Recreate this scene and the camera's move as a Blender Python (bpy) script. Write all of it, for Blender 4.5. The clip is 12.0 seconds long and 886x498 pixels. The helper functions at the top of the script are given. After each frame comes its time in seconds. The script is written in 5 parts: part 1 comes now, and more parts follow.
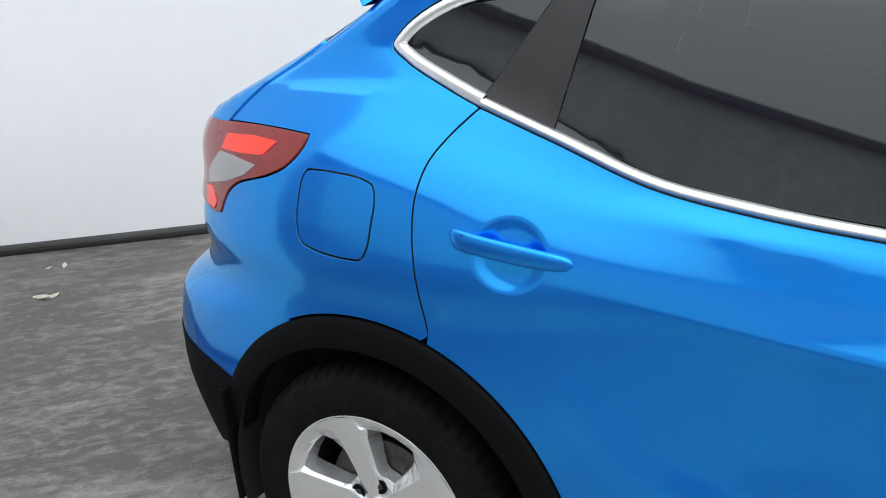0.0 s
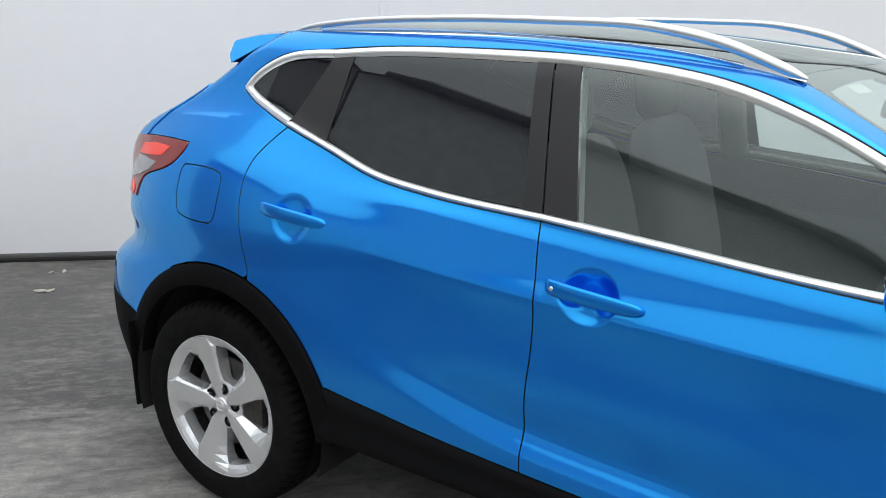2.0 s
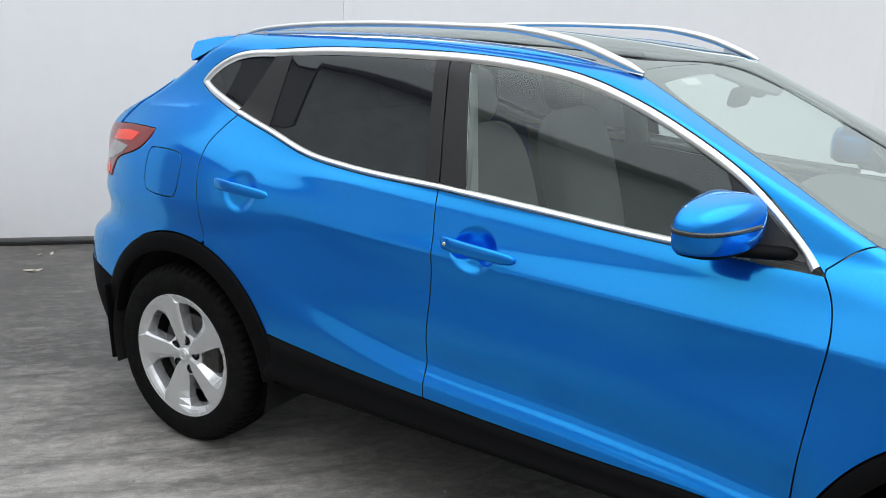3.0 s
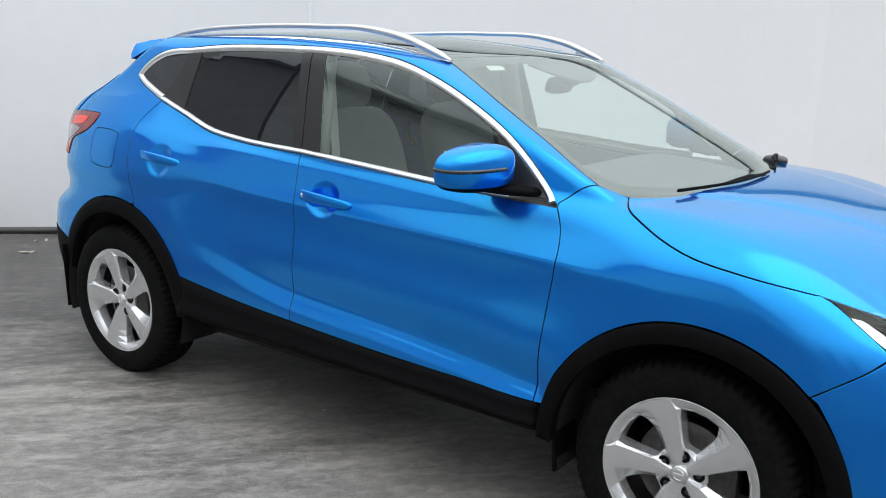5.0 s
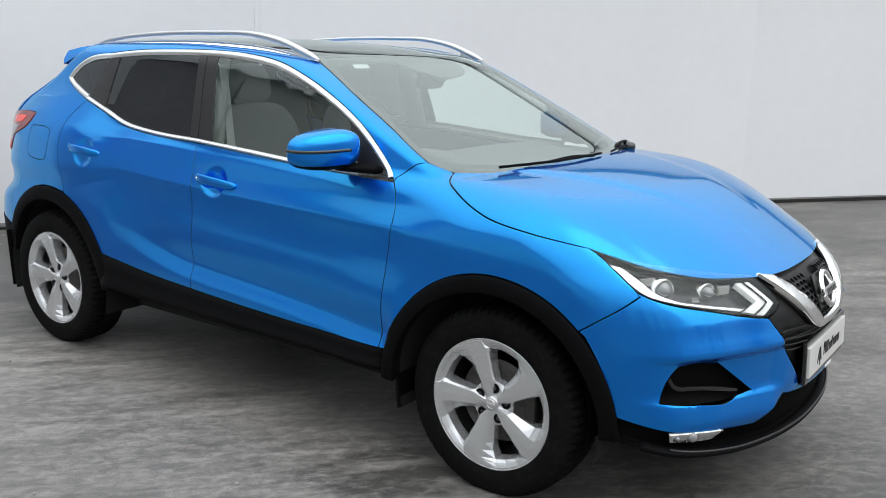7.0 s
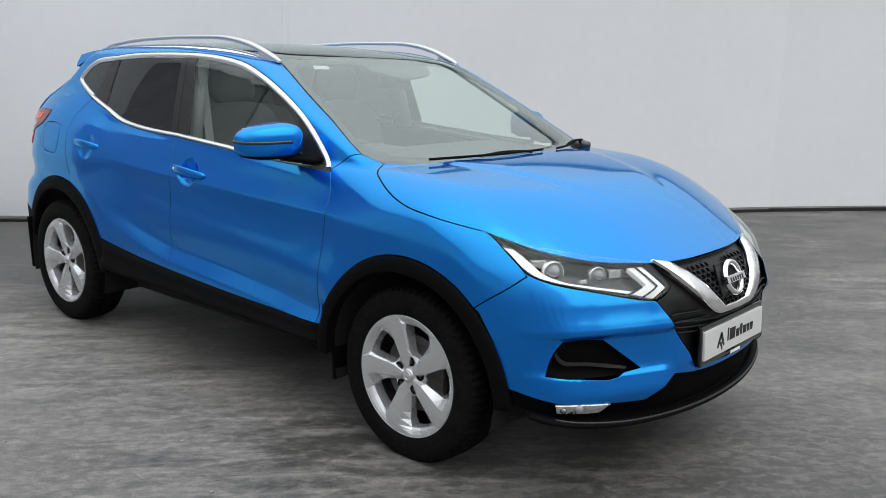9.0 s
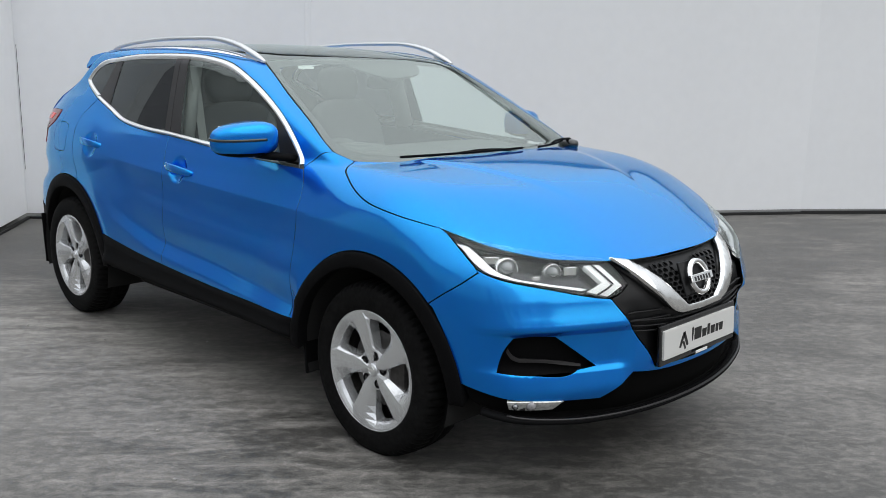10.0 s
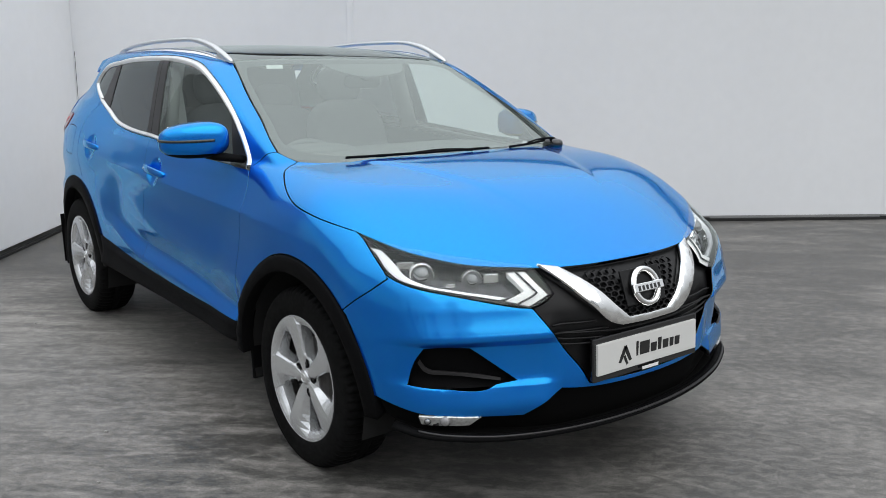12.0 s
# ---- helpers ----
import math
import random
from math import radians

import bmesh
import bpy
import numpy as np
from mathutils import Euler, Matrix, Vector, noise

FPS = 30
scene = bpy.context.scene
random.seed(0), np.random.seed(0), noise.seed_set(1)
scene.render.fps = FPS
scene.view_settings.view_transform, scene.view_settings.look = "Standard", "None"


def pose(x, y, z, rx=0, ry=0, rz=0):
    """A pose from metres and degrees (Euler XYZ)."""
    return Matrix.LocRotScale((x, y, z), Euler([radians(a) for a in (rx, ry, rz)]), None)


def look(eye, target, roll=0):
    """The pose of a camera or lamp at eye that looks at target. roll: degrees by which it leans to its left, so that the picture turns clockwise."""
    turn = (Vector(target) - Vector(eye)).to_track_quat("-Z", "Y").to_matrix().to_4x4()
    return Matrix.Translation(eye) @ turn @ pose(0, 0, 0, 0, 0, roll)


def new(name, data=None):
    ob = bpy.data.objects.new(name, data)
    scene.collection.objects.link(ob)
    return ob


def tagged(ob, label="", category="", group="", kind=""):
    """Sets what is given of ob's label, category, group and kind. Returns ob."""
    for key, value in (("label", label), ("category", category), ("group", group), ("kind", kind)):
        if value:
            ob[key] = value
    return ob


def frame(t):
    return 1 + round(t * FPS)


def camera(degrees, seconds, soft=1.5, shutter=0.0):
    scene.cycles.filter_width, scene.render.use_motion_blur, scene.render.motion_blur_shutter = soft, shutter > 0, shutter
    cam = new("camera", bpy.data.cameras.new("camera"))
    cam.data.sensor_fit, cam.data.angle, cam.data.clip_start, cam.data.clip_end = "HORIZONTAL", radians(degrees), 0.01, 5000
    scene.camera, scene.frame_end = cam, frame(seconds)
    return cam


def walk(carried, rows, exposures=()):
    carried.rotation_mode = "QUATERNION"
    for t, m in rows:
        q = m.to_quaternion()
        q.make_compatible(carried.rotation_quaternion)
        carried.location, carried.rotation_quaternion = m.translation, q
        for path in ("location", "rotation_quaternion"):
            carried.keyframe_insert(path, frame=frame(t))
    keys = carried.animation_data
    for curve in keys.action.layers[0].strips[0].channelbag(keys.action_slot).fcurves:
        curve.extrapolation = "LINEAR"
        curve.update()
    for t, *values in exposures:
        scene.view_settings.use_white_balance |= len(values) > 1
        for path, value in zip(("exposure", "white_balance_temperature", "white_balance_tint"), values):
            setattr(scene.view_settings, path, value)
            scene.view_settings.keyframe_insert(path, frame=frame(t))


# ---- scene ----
cam = camera(52.1, 12.0, soft=.75)
PATH = [
    (0, (0.979, -2.252, 1.606), (0.049, -0.632, 0.892), -1.04),
    (0.5, (1.209, -2.382, 1.602), (0.208, -0.767, 0.979), -1.85),
    (1, (1.478, -2.535, 1.617), (0.439, -0.921, 1.056), 0.2),
    (1.5, (1.769, -2.63, 1.608), (0.729, -1.011, 1.065), 1.3),
    (2, (2.033, -2.738, 1.614), (0.988, -1.115, 1.09), 2.0),
    (2.5, (2.295, -2.881, 1.6), (1.238, -1.261, 1.09), 2.4),
    (3, (2.5, -3.033, 1.641), (1.468, -1.4, 1.121), 2.1),
    (3.2, (2.624, -3.037, 1.637), (1.577, -1.412, 1.124), 2.3),
    (4.8, (3.383, -3.247, 1.549), (2.264, -1.653, 1.094), 2.3),
    (5, (3.454, -3.283, 1.557), (2.342, -1.684, 1.102), 2.1),
    (5.5, (3.694, -3.299, 1.542), (2.58, -1.699, 1.095), 2.1),
    (6, (3.861, -3.32, 1.531), (2.74, -1.723, 1.093), 1.8),
    (6.5, (4.04, -3.396, 1.545), (2.921, -1.798, 1.102), 1.5),
    (7, (4.214, -3.397, 1.547), (3.087, -1.804, 1.11), 1.4),
    (7.2, (4.299, -3.367, 1.556), (3.162, -1.781, 1.118), 1.2),
    (9, (4.866, -3.255, 1.523), (3.589, -1.774, 1.105), 1.4),
    (9.5, (5.058, -3.143, 1.532), (3.702, -1.732, 1.119), 1.0),
    (10, (5.158, -3.037, 1.517), (3.784, -1.644, 1.101), 1.1),
    (10.5, (5.192, -2.88, 1.5), (3.796, -1.509, 1.09), 0.9),
    (11, (5.228, -2.719, 1.508), (3.818, -1.361, 1.098), 0.9),
    (11.5, (5.338, -2.57, 1.497), (3.878, -1.266, 1.089), 0.6),
    (12, (5.491, -2.418, 1.495), (3.943, -1.219, 1.083), 0.1),
]
walk(cam, [(t, look(eye, target, roll)) for t, eye, target, roll in PATH], [(0, .38), (1, .20), (2, .11), (5.5, .10), (7, .0), (9.5, -.22), (12, -.22)])

# ---- light ----
world = bpy.data.worlds.new("overcast_sky")
world.use_nodes = True
scene.world = world
wn, wl = world.node_tree.nodes, world.node_tree.links
sky = wn.new("ShaderNodeTexSky")
sky.sky_type, sky.sun_disc = "NISHITA", False
sky.sun_elevation, sky.sun_rotation = radians(55), radians(200)
cloud = wn.new("ShaderNodeMix")
cloud.data_type = "RGBA"
cloud.inputs[0].default_value = 0.88
cloud.inputs[7].default_value = (8.6, 8.9, 9.2, 1)
wl.new(sky.outputs[0], cloud.inputs[6])
# an overcast sky is brighter overhead than at the horizon
place, split, ramp, dome = wn.new("ShaderNodeTexCoord"), wn.new("ShaderNodeSeparateXYZ"), wn.new("ShaderNodeMapRange"), wn.new("ShaderNodeMix")
wl.new(place.outputs["Generated"], split.inputs[0]), wl.new(split.outputs[2], ramp.inputs[0])
for k, v in zip((1, 2, 3, 4), (0, 1, .38, 1.80)):
    ramp.inputs[k].default_value = v
dome.data_type, dome.blend_type = "RGBA", "MULTIPLY"
dome.inputs[0].default_value = 1
wl.new(cloud.outputs[2], dome.inputs[6]), wl.new(ramp.outputs[0], dome.inputs[7])
wl.new(dome.outputs[2], wn["Background"].inputs[0])
wn["Background"].inputs[1].default_value = 0.136
sun = new("sun", bpy.data.lights.new("sun", "SUN"))
sun.data.energy, sun.data.angle, sun.data.color = 1.2, radians(75), (1, .97, .93)
sun.matrix_world = look((10, 1.2, 11), (1, 0, 0))
scene.view_settings.exposure = 0.0


# ---- materials ----
def mat(name, base, rough=.5, metal=0.0, coat=0.0, grain=0.0, scale=40.0, relief=0.0, relief_scale=200.0, stain=0.0, stain_scale=3.0, tint=None, emit=0.0, spec=.5):
    m = bpy.data.materials.new(name)
    m.use_nodes = True
    n, l = m.node_tree.nodes, m.node_tree.links
    b = n["Principled BSDF"]
    b.inputs["Base Color"].default_value = (*base, 1)
    b.inputs["Roughness"].default_value, b.inputs["Metallic"].default_value = rough, metal
    b.inputs["Coat Weight"].default_value, b.inputs["Coat Roughness"].default_value = coat, .05
    b.inputs["Specular IOR Level"].default_value = spec
    co = n.new("ShaderNodeTexCoord")
    if grain or stain:
        mix = n.new("ShaderNodeMix")
        mix.data_type, mix.blend_type = "RGBA", "MULTIPLY"
        mix.inputs[0].default_value = 1
        mix.inputs[6].default_value = (*base, 1)
        a, c = n.new("ShaderNodeTexNoise"), n.new("ShaderNodeTexNoise")
        a.inputs["Scale"].default_value, c.inputs["Scale"].default_value = scale, stain_scale
        a.inputs["Detail"].default_value, c.inputs["Detail"].default_value = 6, 5
        ra, rc = n.new("ShaderNodeMapRange"), n.new("ShaderNodeMapRange")
        for r, k in ((ra, grain), (rc, stain)):
            r.inputs[1].default_value, r.inputs[2].default_value = .3, .7
            r.inputs[3].default_value, r.inputs[4].default_value = 1 - k, 1 + k
        l.new(co.outputs["Object"], a.inputs[0]), l.new(co.outputs["Object"], c.inputs[0])
        l.new(a.outputs[0], ra.inputs[0]), l.new(c.outputs[0], rc.inputs[0])
        mul = n.new("ShaderNodeMath")
        mul.operation = "MULTIPLY"
        l.new(ra.outputs[0], mul.inputs[0]), l.new(rc.outputs[0], mul.inputs[1])
        l.new(mul.outputs[0], mix.inputs[7])
        l.new(mix.outputs[2], b.inputs["Base Color"])
    if relief:
        t, bp = n.new("ShaderNodeTexNoise"), n.new("ShaderNodeBump")
        t.inputs["Scale"].default_value, t.inputs["Detail"].default_value = relief_scale, 4
        bp.inputs["Strength"].default_value, bp.inputs["Distance"].default_value = relief, .002
        l.new(co.outputs["Object"], t.inputs[0]), l.new(t.outputs[0], bp.inputs["Height"]), l.new(bp.outputs[0], b.inputs["Normal"])
    if emit:
        b.inputs["Emission Color"].default_value, b.inputs["Emission Strength"].default_value = (*base, 1), emit
    return m


def glass(name, tint, gloss=.0, sheen=.06, veil=None):
    """Thin pane: tinted see-through with a mirror sheen that grows to the edge, and if given a flat colour that paints
    in reflected haze.
    """
    m = bpy.data.materials.new(name)
    m.use_nodes = True
    n, l = m.node_tree.nodes, m.node_tree.links
    n.remove(n["Principled BSDF"])
    t, g, f, x = n.new("ShaderNodeBsdfTransparent"), n.new("ShaderNodeBsdfGlossy"), n.new("ShaderNodeLayerWeight"), n.new("ShaderNodeMixShader")
    t.inputs[0].default_value = (*tint, 1)
    g.inputs["Roughness"].default_value = gloss
    g.inputs[0].default_value = (.93, 1, .97, 1)
    f.inputs[0].default_value = .5
    power, grow = n.new("ShaderNodeMath"), n.new("ShaderNodeMath")
    power.operation, grow.operation = "POWER", "MULTIPLY_ADD"
    power.inputs[1].default_value = 5
    grow.inputs[1].default_value, grow.inputs[2].default_value = 1 - sheen, sheen
    l.new(f.outputs["Facing"], power.inputs[0]), l.new(power.outputs[0], grow.inputs[0])
    under = t
    if veil:
        under, d = n.new("ShaderNodeAddShader"), n.new("ShaderNodeBsdfDiffuse")
        d.inputs[0].default_value = (*veil, 1)
        l.new(t.outputs[0], under.inputs[0]), l.new(d.outputs[0], under.inputs[1])
    l.new(grow.outputs[0], x.inputs[0]), l.new(under.outputs[0], x.inputs[1]), l.new(g.outputs[0], x.inputs[2])
    l.new(x.outputs[0], n["Material Output"].inputs[0])
    return m


def flake_paint(name, deep, flash):
    """Metallic paint: a deep soft-lit colour under brighter flakes, and a clear coat over both."""
    m = mat(name, deep, .42, .46, 0, grain=.05, scale=900, spec=.2)
    n, l = m.node_tree.nodes, m.node_tree.links
    g, x, c, y, f = n.new("ShaderNodeBsdfGlossy"), n.new("ShaderNodeMixShader"), n.new("ShaderNodeBsdfGlossy"), n.new("ShaderNodeMixShader"), n.new("ShaderNodeFresnel")
    g.inputs["Color"].default_value, g.inputs["Roughness"].default_value = (*flash, 1), .14
    c.inputs["Color"].default_value, c.inputs["Roughness"].default_value = (1, 1, 1, 1), .03
    f.inputs["IOR"].default_value = 1.24
    # the flakes shine most at a low angle
    face, much = n.new("ShaderNodeLayerWeight"), n.new("ShaderNodeMapRange")
    face.inputs[0].default_value = .5
    for k, v in zip((1, 2, 3, 4), (.50, .82, .46, .70)):
        much.inputs[k].default_value = v
    l.new(face.outputs["Facing"], much.inputs[0]), l.new(much.outputs[0], x.inputs[0])
    l.new(n["Principled BSDF"].outputs[0], x.inputs[1]), l.new(g.outputs[0], x.inputs[2])
    l.new(f.outputs[0], y.inputs[0]), l.new(x.outputs[0], y.inputs[1]), l.new(c.outputs[0], y.inputs[2])
    l.new(y.outputs[0], n["Material Output"].inputs[0])
    return m


PAINT = flake_paint("blue_metallic_paint", (.0, .092, .70), (.012, .458, .785))
BLACK = mat("black_textured_plastic", (.0042, .0042, .0046), .6, grain=.15, scale=120, relief=.25, relief_scale=700, spec=.05)
PIANO = mat("gloss_black_plastic", (.008, .008, .009), .16, coat=.5)
PILLAR = mat("satin_black_foil", (.016, .015, .016), .40)
RUBBER = mat("tyre_rubber", (.006, .006, .006), .75, grain=.35, scale=60, relief=.3, relief_scale=400, stain=.3, stain_scale=9, spec=.07)
CHROME = mat("bright_chrome", (.86, .86, .85), .10, 1.0)
SATIN = mat("satin_aluminium", (.66, .67, .68), .34, 1.0, grain=.03, scale=300)
BRIGHT = mat("bright_window_trim", (.93, .93, .92), .34, 1.0)
ALLOY = mat("silver_alloy_paint", (.70, .71, .72), .27, .74, .4, grain=.04, scale=400)
DARKMETAL = mat("brake_metal_barrel_shade", (.065, .062, .06), .45, .8, grain=.25, scale=50)
TRIM = mat("charcoal_cabin_plastic", (.10, .10, .10), .6, grain=.1, scale=90)
CLOTH = mat("dark_seat_cloth", (.13, .13, .132), .9, grain=.2, scale=250, relief=.3, relief_scale=500)
CABIN = mat("grey_cabin_lining", (.24, .24, .235), .85, grain=.06, scale=200)
LINER = mat("pale_roof_lining", (.55, .55, .53), .9, grain=.06, scale=200)
LAMPCASE = mat("lamp_inner_grey", (.045, .045, .05), .22, .8)
LAMPBLACK = mat("lamp_inner_black", (.012, .012, .013), .30)
LENS = mat("dark_projector_lens", (.17, .175, .18), .06, .7, coat=1.0)
DRL = mat("white_light_guide", (.85, .86, .84), .25)
REDLENS = mat("red_lamp_lens", (.20, .014, .012), .12, coat=.35, grain=.1, scale=40)
REDBRIGHT = mat("bright_red_reflector", (.85, .04, .015), .18, coat=.4)
PALELENS = mat("pale_lamp_lens", (.24, .235, .24), .15, coat=1.0)
PLATE = mat("white_plate", (.62, .62, .60), .35)
INK = mat("black_print_gap_shade", (.012, .012, .012), .5)
WHITEINK = mat("white_print", (.8, .8, .8), .5)
FOGWHITE = mat("fog_lamp_bowl", (.58, .58, .56), .22, .4, .6, grain=.3, scale=70)
COMB = mat("satin_black_mesh", (.004, .004, .0045), .42, spec=.25)
CLEAR = glass("clear_lamp_glass", (.93, .94, .94), sheen=.035)
SCREEN = glass("windscreen_glass", (.74, .81, .78), sheen=.165, veil=(.028, .034, .031))
TINTED = glass("front_door_glass", (.74, .80, .78), sheen=.085, veil=(.014, .018, .017))
PRIVACY = glass("privacy_glass", (.06, .06, .065), sheen=.065, veil=(.012, .012, .016))
ROOFGLASS = glass("black_roof_glass", (.34, .35, .35), sheen=.15)

# ---- mesh helpers ----
def part(name, data, material, parent, label=""):
    """Links a mesh, or a bmesh, as one part of parent."""
    if isinstance(data, bmesh.types.BMesh):
        me = bpy.data.meshes.new(name)
        data.to_mesh(me)
        data.free()
        data = me
    if not data.materials:
        data.materials.append(material)
    ob = new(name, data)
    ob.parent = parent
    return tagged(ob, label)


def mesh_of(name, verts, faces, smooth=True, normals=None):
    me = bpy.data.meshes.new(name)
    me.from_pydata([tuple(map(float, v)) for v in verts], [], faces)
    me.update()
    if smooth:
        me.shade_smooth()
    if normals is not None:
        me.normals_split_custom_set_from_vertices([tuple(map(float, v)) for v in normals])
    return me


def outward(name, verts, faces):
    """A closed smooth mesh whose faces all look outwards."""
    bm = bmesh.new()
    vs = [bm.verts.new(tuple(map(float, v))) for v in verts]
    for f in faces:
        bm.faces.new([vs[i] for i in f])
    bmesh.ops.remove_doubles(bm, verts=bm.verts, dist=1e-6)
    bmesh.ops.dissolve_degenerate(bm, edges=bm.edges, dist=1e-6)
    bmesh.ops.recalc_face_normals(bm, faces=bm.faces)
    me = bpy.data.meshes.new(name)
    bm.to_mesh(me)
    bm.free()
    me.shade_smooth()
    return me


def flipped(name, verts, faces, normals=None):
    """The same surface on the car's other side."""
    k = np.array([1, -1, 1])
    return mesh_of(name, np.asarray(verts) * k, [f[::-1] for f in faces], True, None if normals is None else np.asarray(normals) * k)


def uv_side(p):
    return p[..., [0, 2]]


def ray_side(q):
    o = np.c_[q[:, 0], np.full(len(q), -1.3), q[:, 1]]
    return o, np.tile([0, 1.0, 0], (len(q), 1))


TC, TS = math.cos(radians(28)), math.sin(radians(28))


def uv_tilt(p):
    return np.stack([p[..., 0], p[..., 2] * TC + p[..., 1] * TS], -1)


def ray_tilt(q):
    o = np.c_[q[:, 0], -1.6 * TC + q[:, 1] * TS, 1.6 * TS + q[:, 1] * TC]
    return o, np.tile([0, TC, -TS], (len(q), 1))


def uv_top(p):
    return p[..., [0, 1]]


def ray_top(q):
    o = np.c_[q, np.full(len(q), 2.0)]
    return o, np.tile([0, 0, -1.0], (len(q), 1))


def uv_nose(p):
    return np.stack([np.arctan2(p[..., 1], p[..., 0] - 2.5) * .95, p[..., 2]], -1)


def ray_nose(q):
    c, s = np.cos(q[:, 0] / .95), np.sin(q[:, 0] / .95)
    d = np.c_[-c, -s, np.zeros(len(q))]
    return np.c_[2.5 + 1.4 * c, 1.4 * s, q[:, 1]], d


def uv_tail(p):
    return np.stack([np.arctan2(p[..., 1], .25 - p[..., 0]) * .95, p[..., 2]], -1)


def ray_tail(q):
    c, s = np.cos(q[:, 0] / .95), np.sin(q[:, 0] / .95)
    return np.c_[.25 - 1.5 * c, 1.5 * s, q[:, 1]], np.c_[c, -s, np.zeros(len(q))]


VIEWS = {"side": (uv_side, ray_side, 1), "tilt": (uv_tilt, ray_tilt, 1), "top": (uv_top, ray_top, 1), "nose": (uv_nose, ray_nose, 1), "tail": (uv_tail, ray_tail, -1)}


def spline(pts, step=.014):
    """A smooth line through points, with even steps."""
    p = np.asarray(pts, float)
    if len(p) == 2:
        n = max(2, int(np.linalg.norm(p[1] - p[0]) / step) + 1)
        return p[0] + (p[1] - p[0]) * np.linspace(0, 1, n)[:, None]
    t = np.r_[0, np.cumsum(np.maximum(np.linalg.norm(np.diff(p, axis=0), axis=1), 1e-6) ** .75)]
    m = np.zeros_like(p)
    d = np.diff(p, axis=0) / np.diff(t)[:, None]
    h = np.diff(t)[:, None]
    m[1:-1] = (h[1:] * d[:-1] + h[:-1] * d[1:]) / (h[1:] + h[:-1])
    m[0], m[-1] = (3 * d[0] - m[1]) / 2, (3 * d[-1] - m[-2]) / 2
    out = []
    for i in range(len(d)):
        n = max(2, int(np.linalg.norm(p[i + 1] - p[i]) / step) + 1)
        s = np.linspace(0, 1, n, endpoint=False)[:, None]
        out.append((1 + 2 * s) * (1 - s) ** 2 * p[i] + s * (1 - s) ** 2 * h[i] * m[i] + s * s * (3 - 2 * s) * p[i + 1] + s * s * (s - 1) * h[i] * m[i + 1])
    return np.r_[np.concatenate(out), p[-1:]]


def loop(segments, step=.014):
    """A closed outline: smooth segments that meet in corners."""
    out = []
    for s in segments:
        s = np.asarray(s, float)
        out.append(spline(s, step)[:-1])
    q = np.concatenate(out)
    keep = np.linalg.norm(q - np.roll(q, 1, 0), axis=1) > 1e-4
    return q[keep]


def area(q):
    a, b = q.T
    return .5 * np.sum(a * np.roll(b, -1) - b * np.roll(a, -1))


def inset(q, d):
    """The outline moved inwards by d."""
    s = 1 if area(q) > 0 else -1
    e = np.roll(q, -1, 0) - q
    n = s * np.c_[-e[:, 1], e[:, 0]] / np.maximum(np.linalg.norm(e, axis=1), 1e-9)[:, None]
    m = n + np.roll(n, 1, 0)
    k = np.maximum((m * m).sum(1), .5)
    return q + m * (2 * d / k)[:, None]


def inside(q, poly):
    x, y = q.T
    r = np.zeros(len(q), bool)
    for (x0, y0), (x1, y1) in zip(poly, np.roll(poly, -1, 0)):
        if y0 != y1:
            r ^= ((y0 > y) != (y1 > y)) & (x < (x1 - x0) * (y - y0) / (y1 - y0) + x0)
    return r


def slope(f, p):
    e = 8e-4
    g = np.stack([f(*(p + d).T) - f(*(p - d).T) for d in np.eye(3) * e], -1)
    return g / np.linalg.norm(g, axis=1)[:, None]


def fill(outer, holes, step, dense=()):
    """Triangles inside a plane outline."""
    lo, hi = outer.min(0), outer.max(0)
    gx, gy = np.meshgrid(np.arange(lo[0], hi[0], step), np.arange(lo[1], hi[1], step * .87))
    gx = gx + (np.arange(len(gx)) % 2)[:, None] * step / 2
    g = np.c_[gx.ravel(), gy.ravel()]
    g = g[inside(g, outer)]
    for h in holes:
        g = g[~inside(g, h)]
    for cx, cy, r, fine in dense:
        fx, fy = np.meshgrid(np.arange(-r, r, fine), np.arange(-r, r, fine * .87))
        fx = fx + (np.arange(len(fx)) % 2)[:, None] * fine / 2
        d = np.c_[fx.ravel(), fy.ravel()]
        d = d[np.hypot(*d.T) < r] + (cx, cy)
        g = np.r_[g[np.hypot(*(g - (cx, cy)).T) > r + fine], d[inside(d, outer)]]
    rim = np.concatenate([outer, *holes])
    if len(g):
        near = np.min(((g[:, None] - rim[None, ::2]) ** 2).sum(-1), 1)
        g = g[near > (step * .55) ** 2]
    pts = np.r_[rim, g]
    edges, k = [], 0
    for q in (outer, *holes):
        edges += [(k + i, k + (i + 1) % len(q)) for i in range(len(q))]
        k += len(q)
    from mathutils import geometry
    v, _, tri, _, _, _ = geometry.delaunay_2d_cdt([Vector(p) for p in pts], edges, [], 0, 1e-7)
    v = np.array([tuple(p) for p in v])
    tri = np.array(tri)
    c = v[tri].mean(1)
    ok = inside(c, outer)
    for h in holes:
        ok &= ~inside(c, h)
    return v, tri[ok]


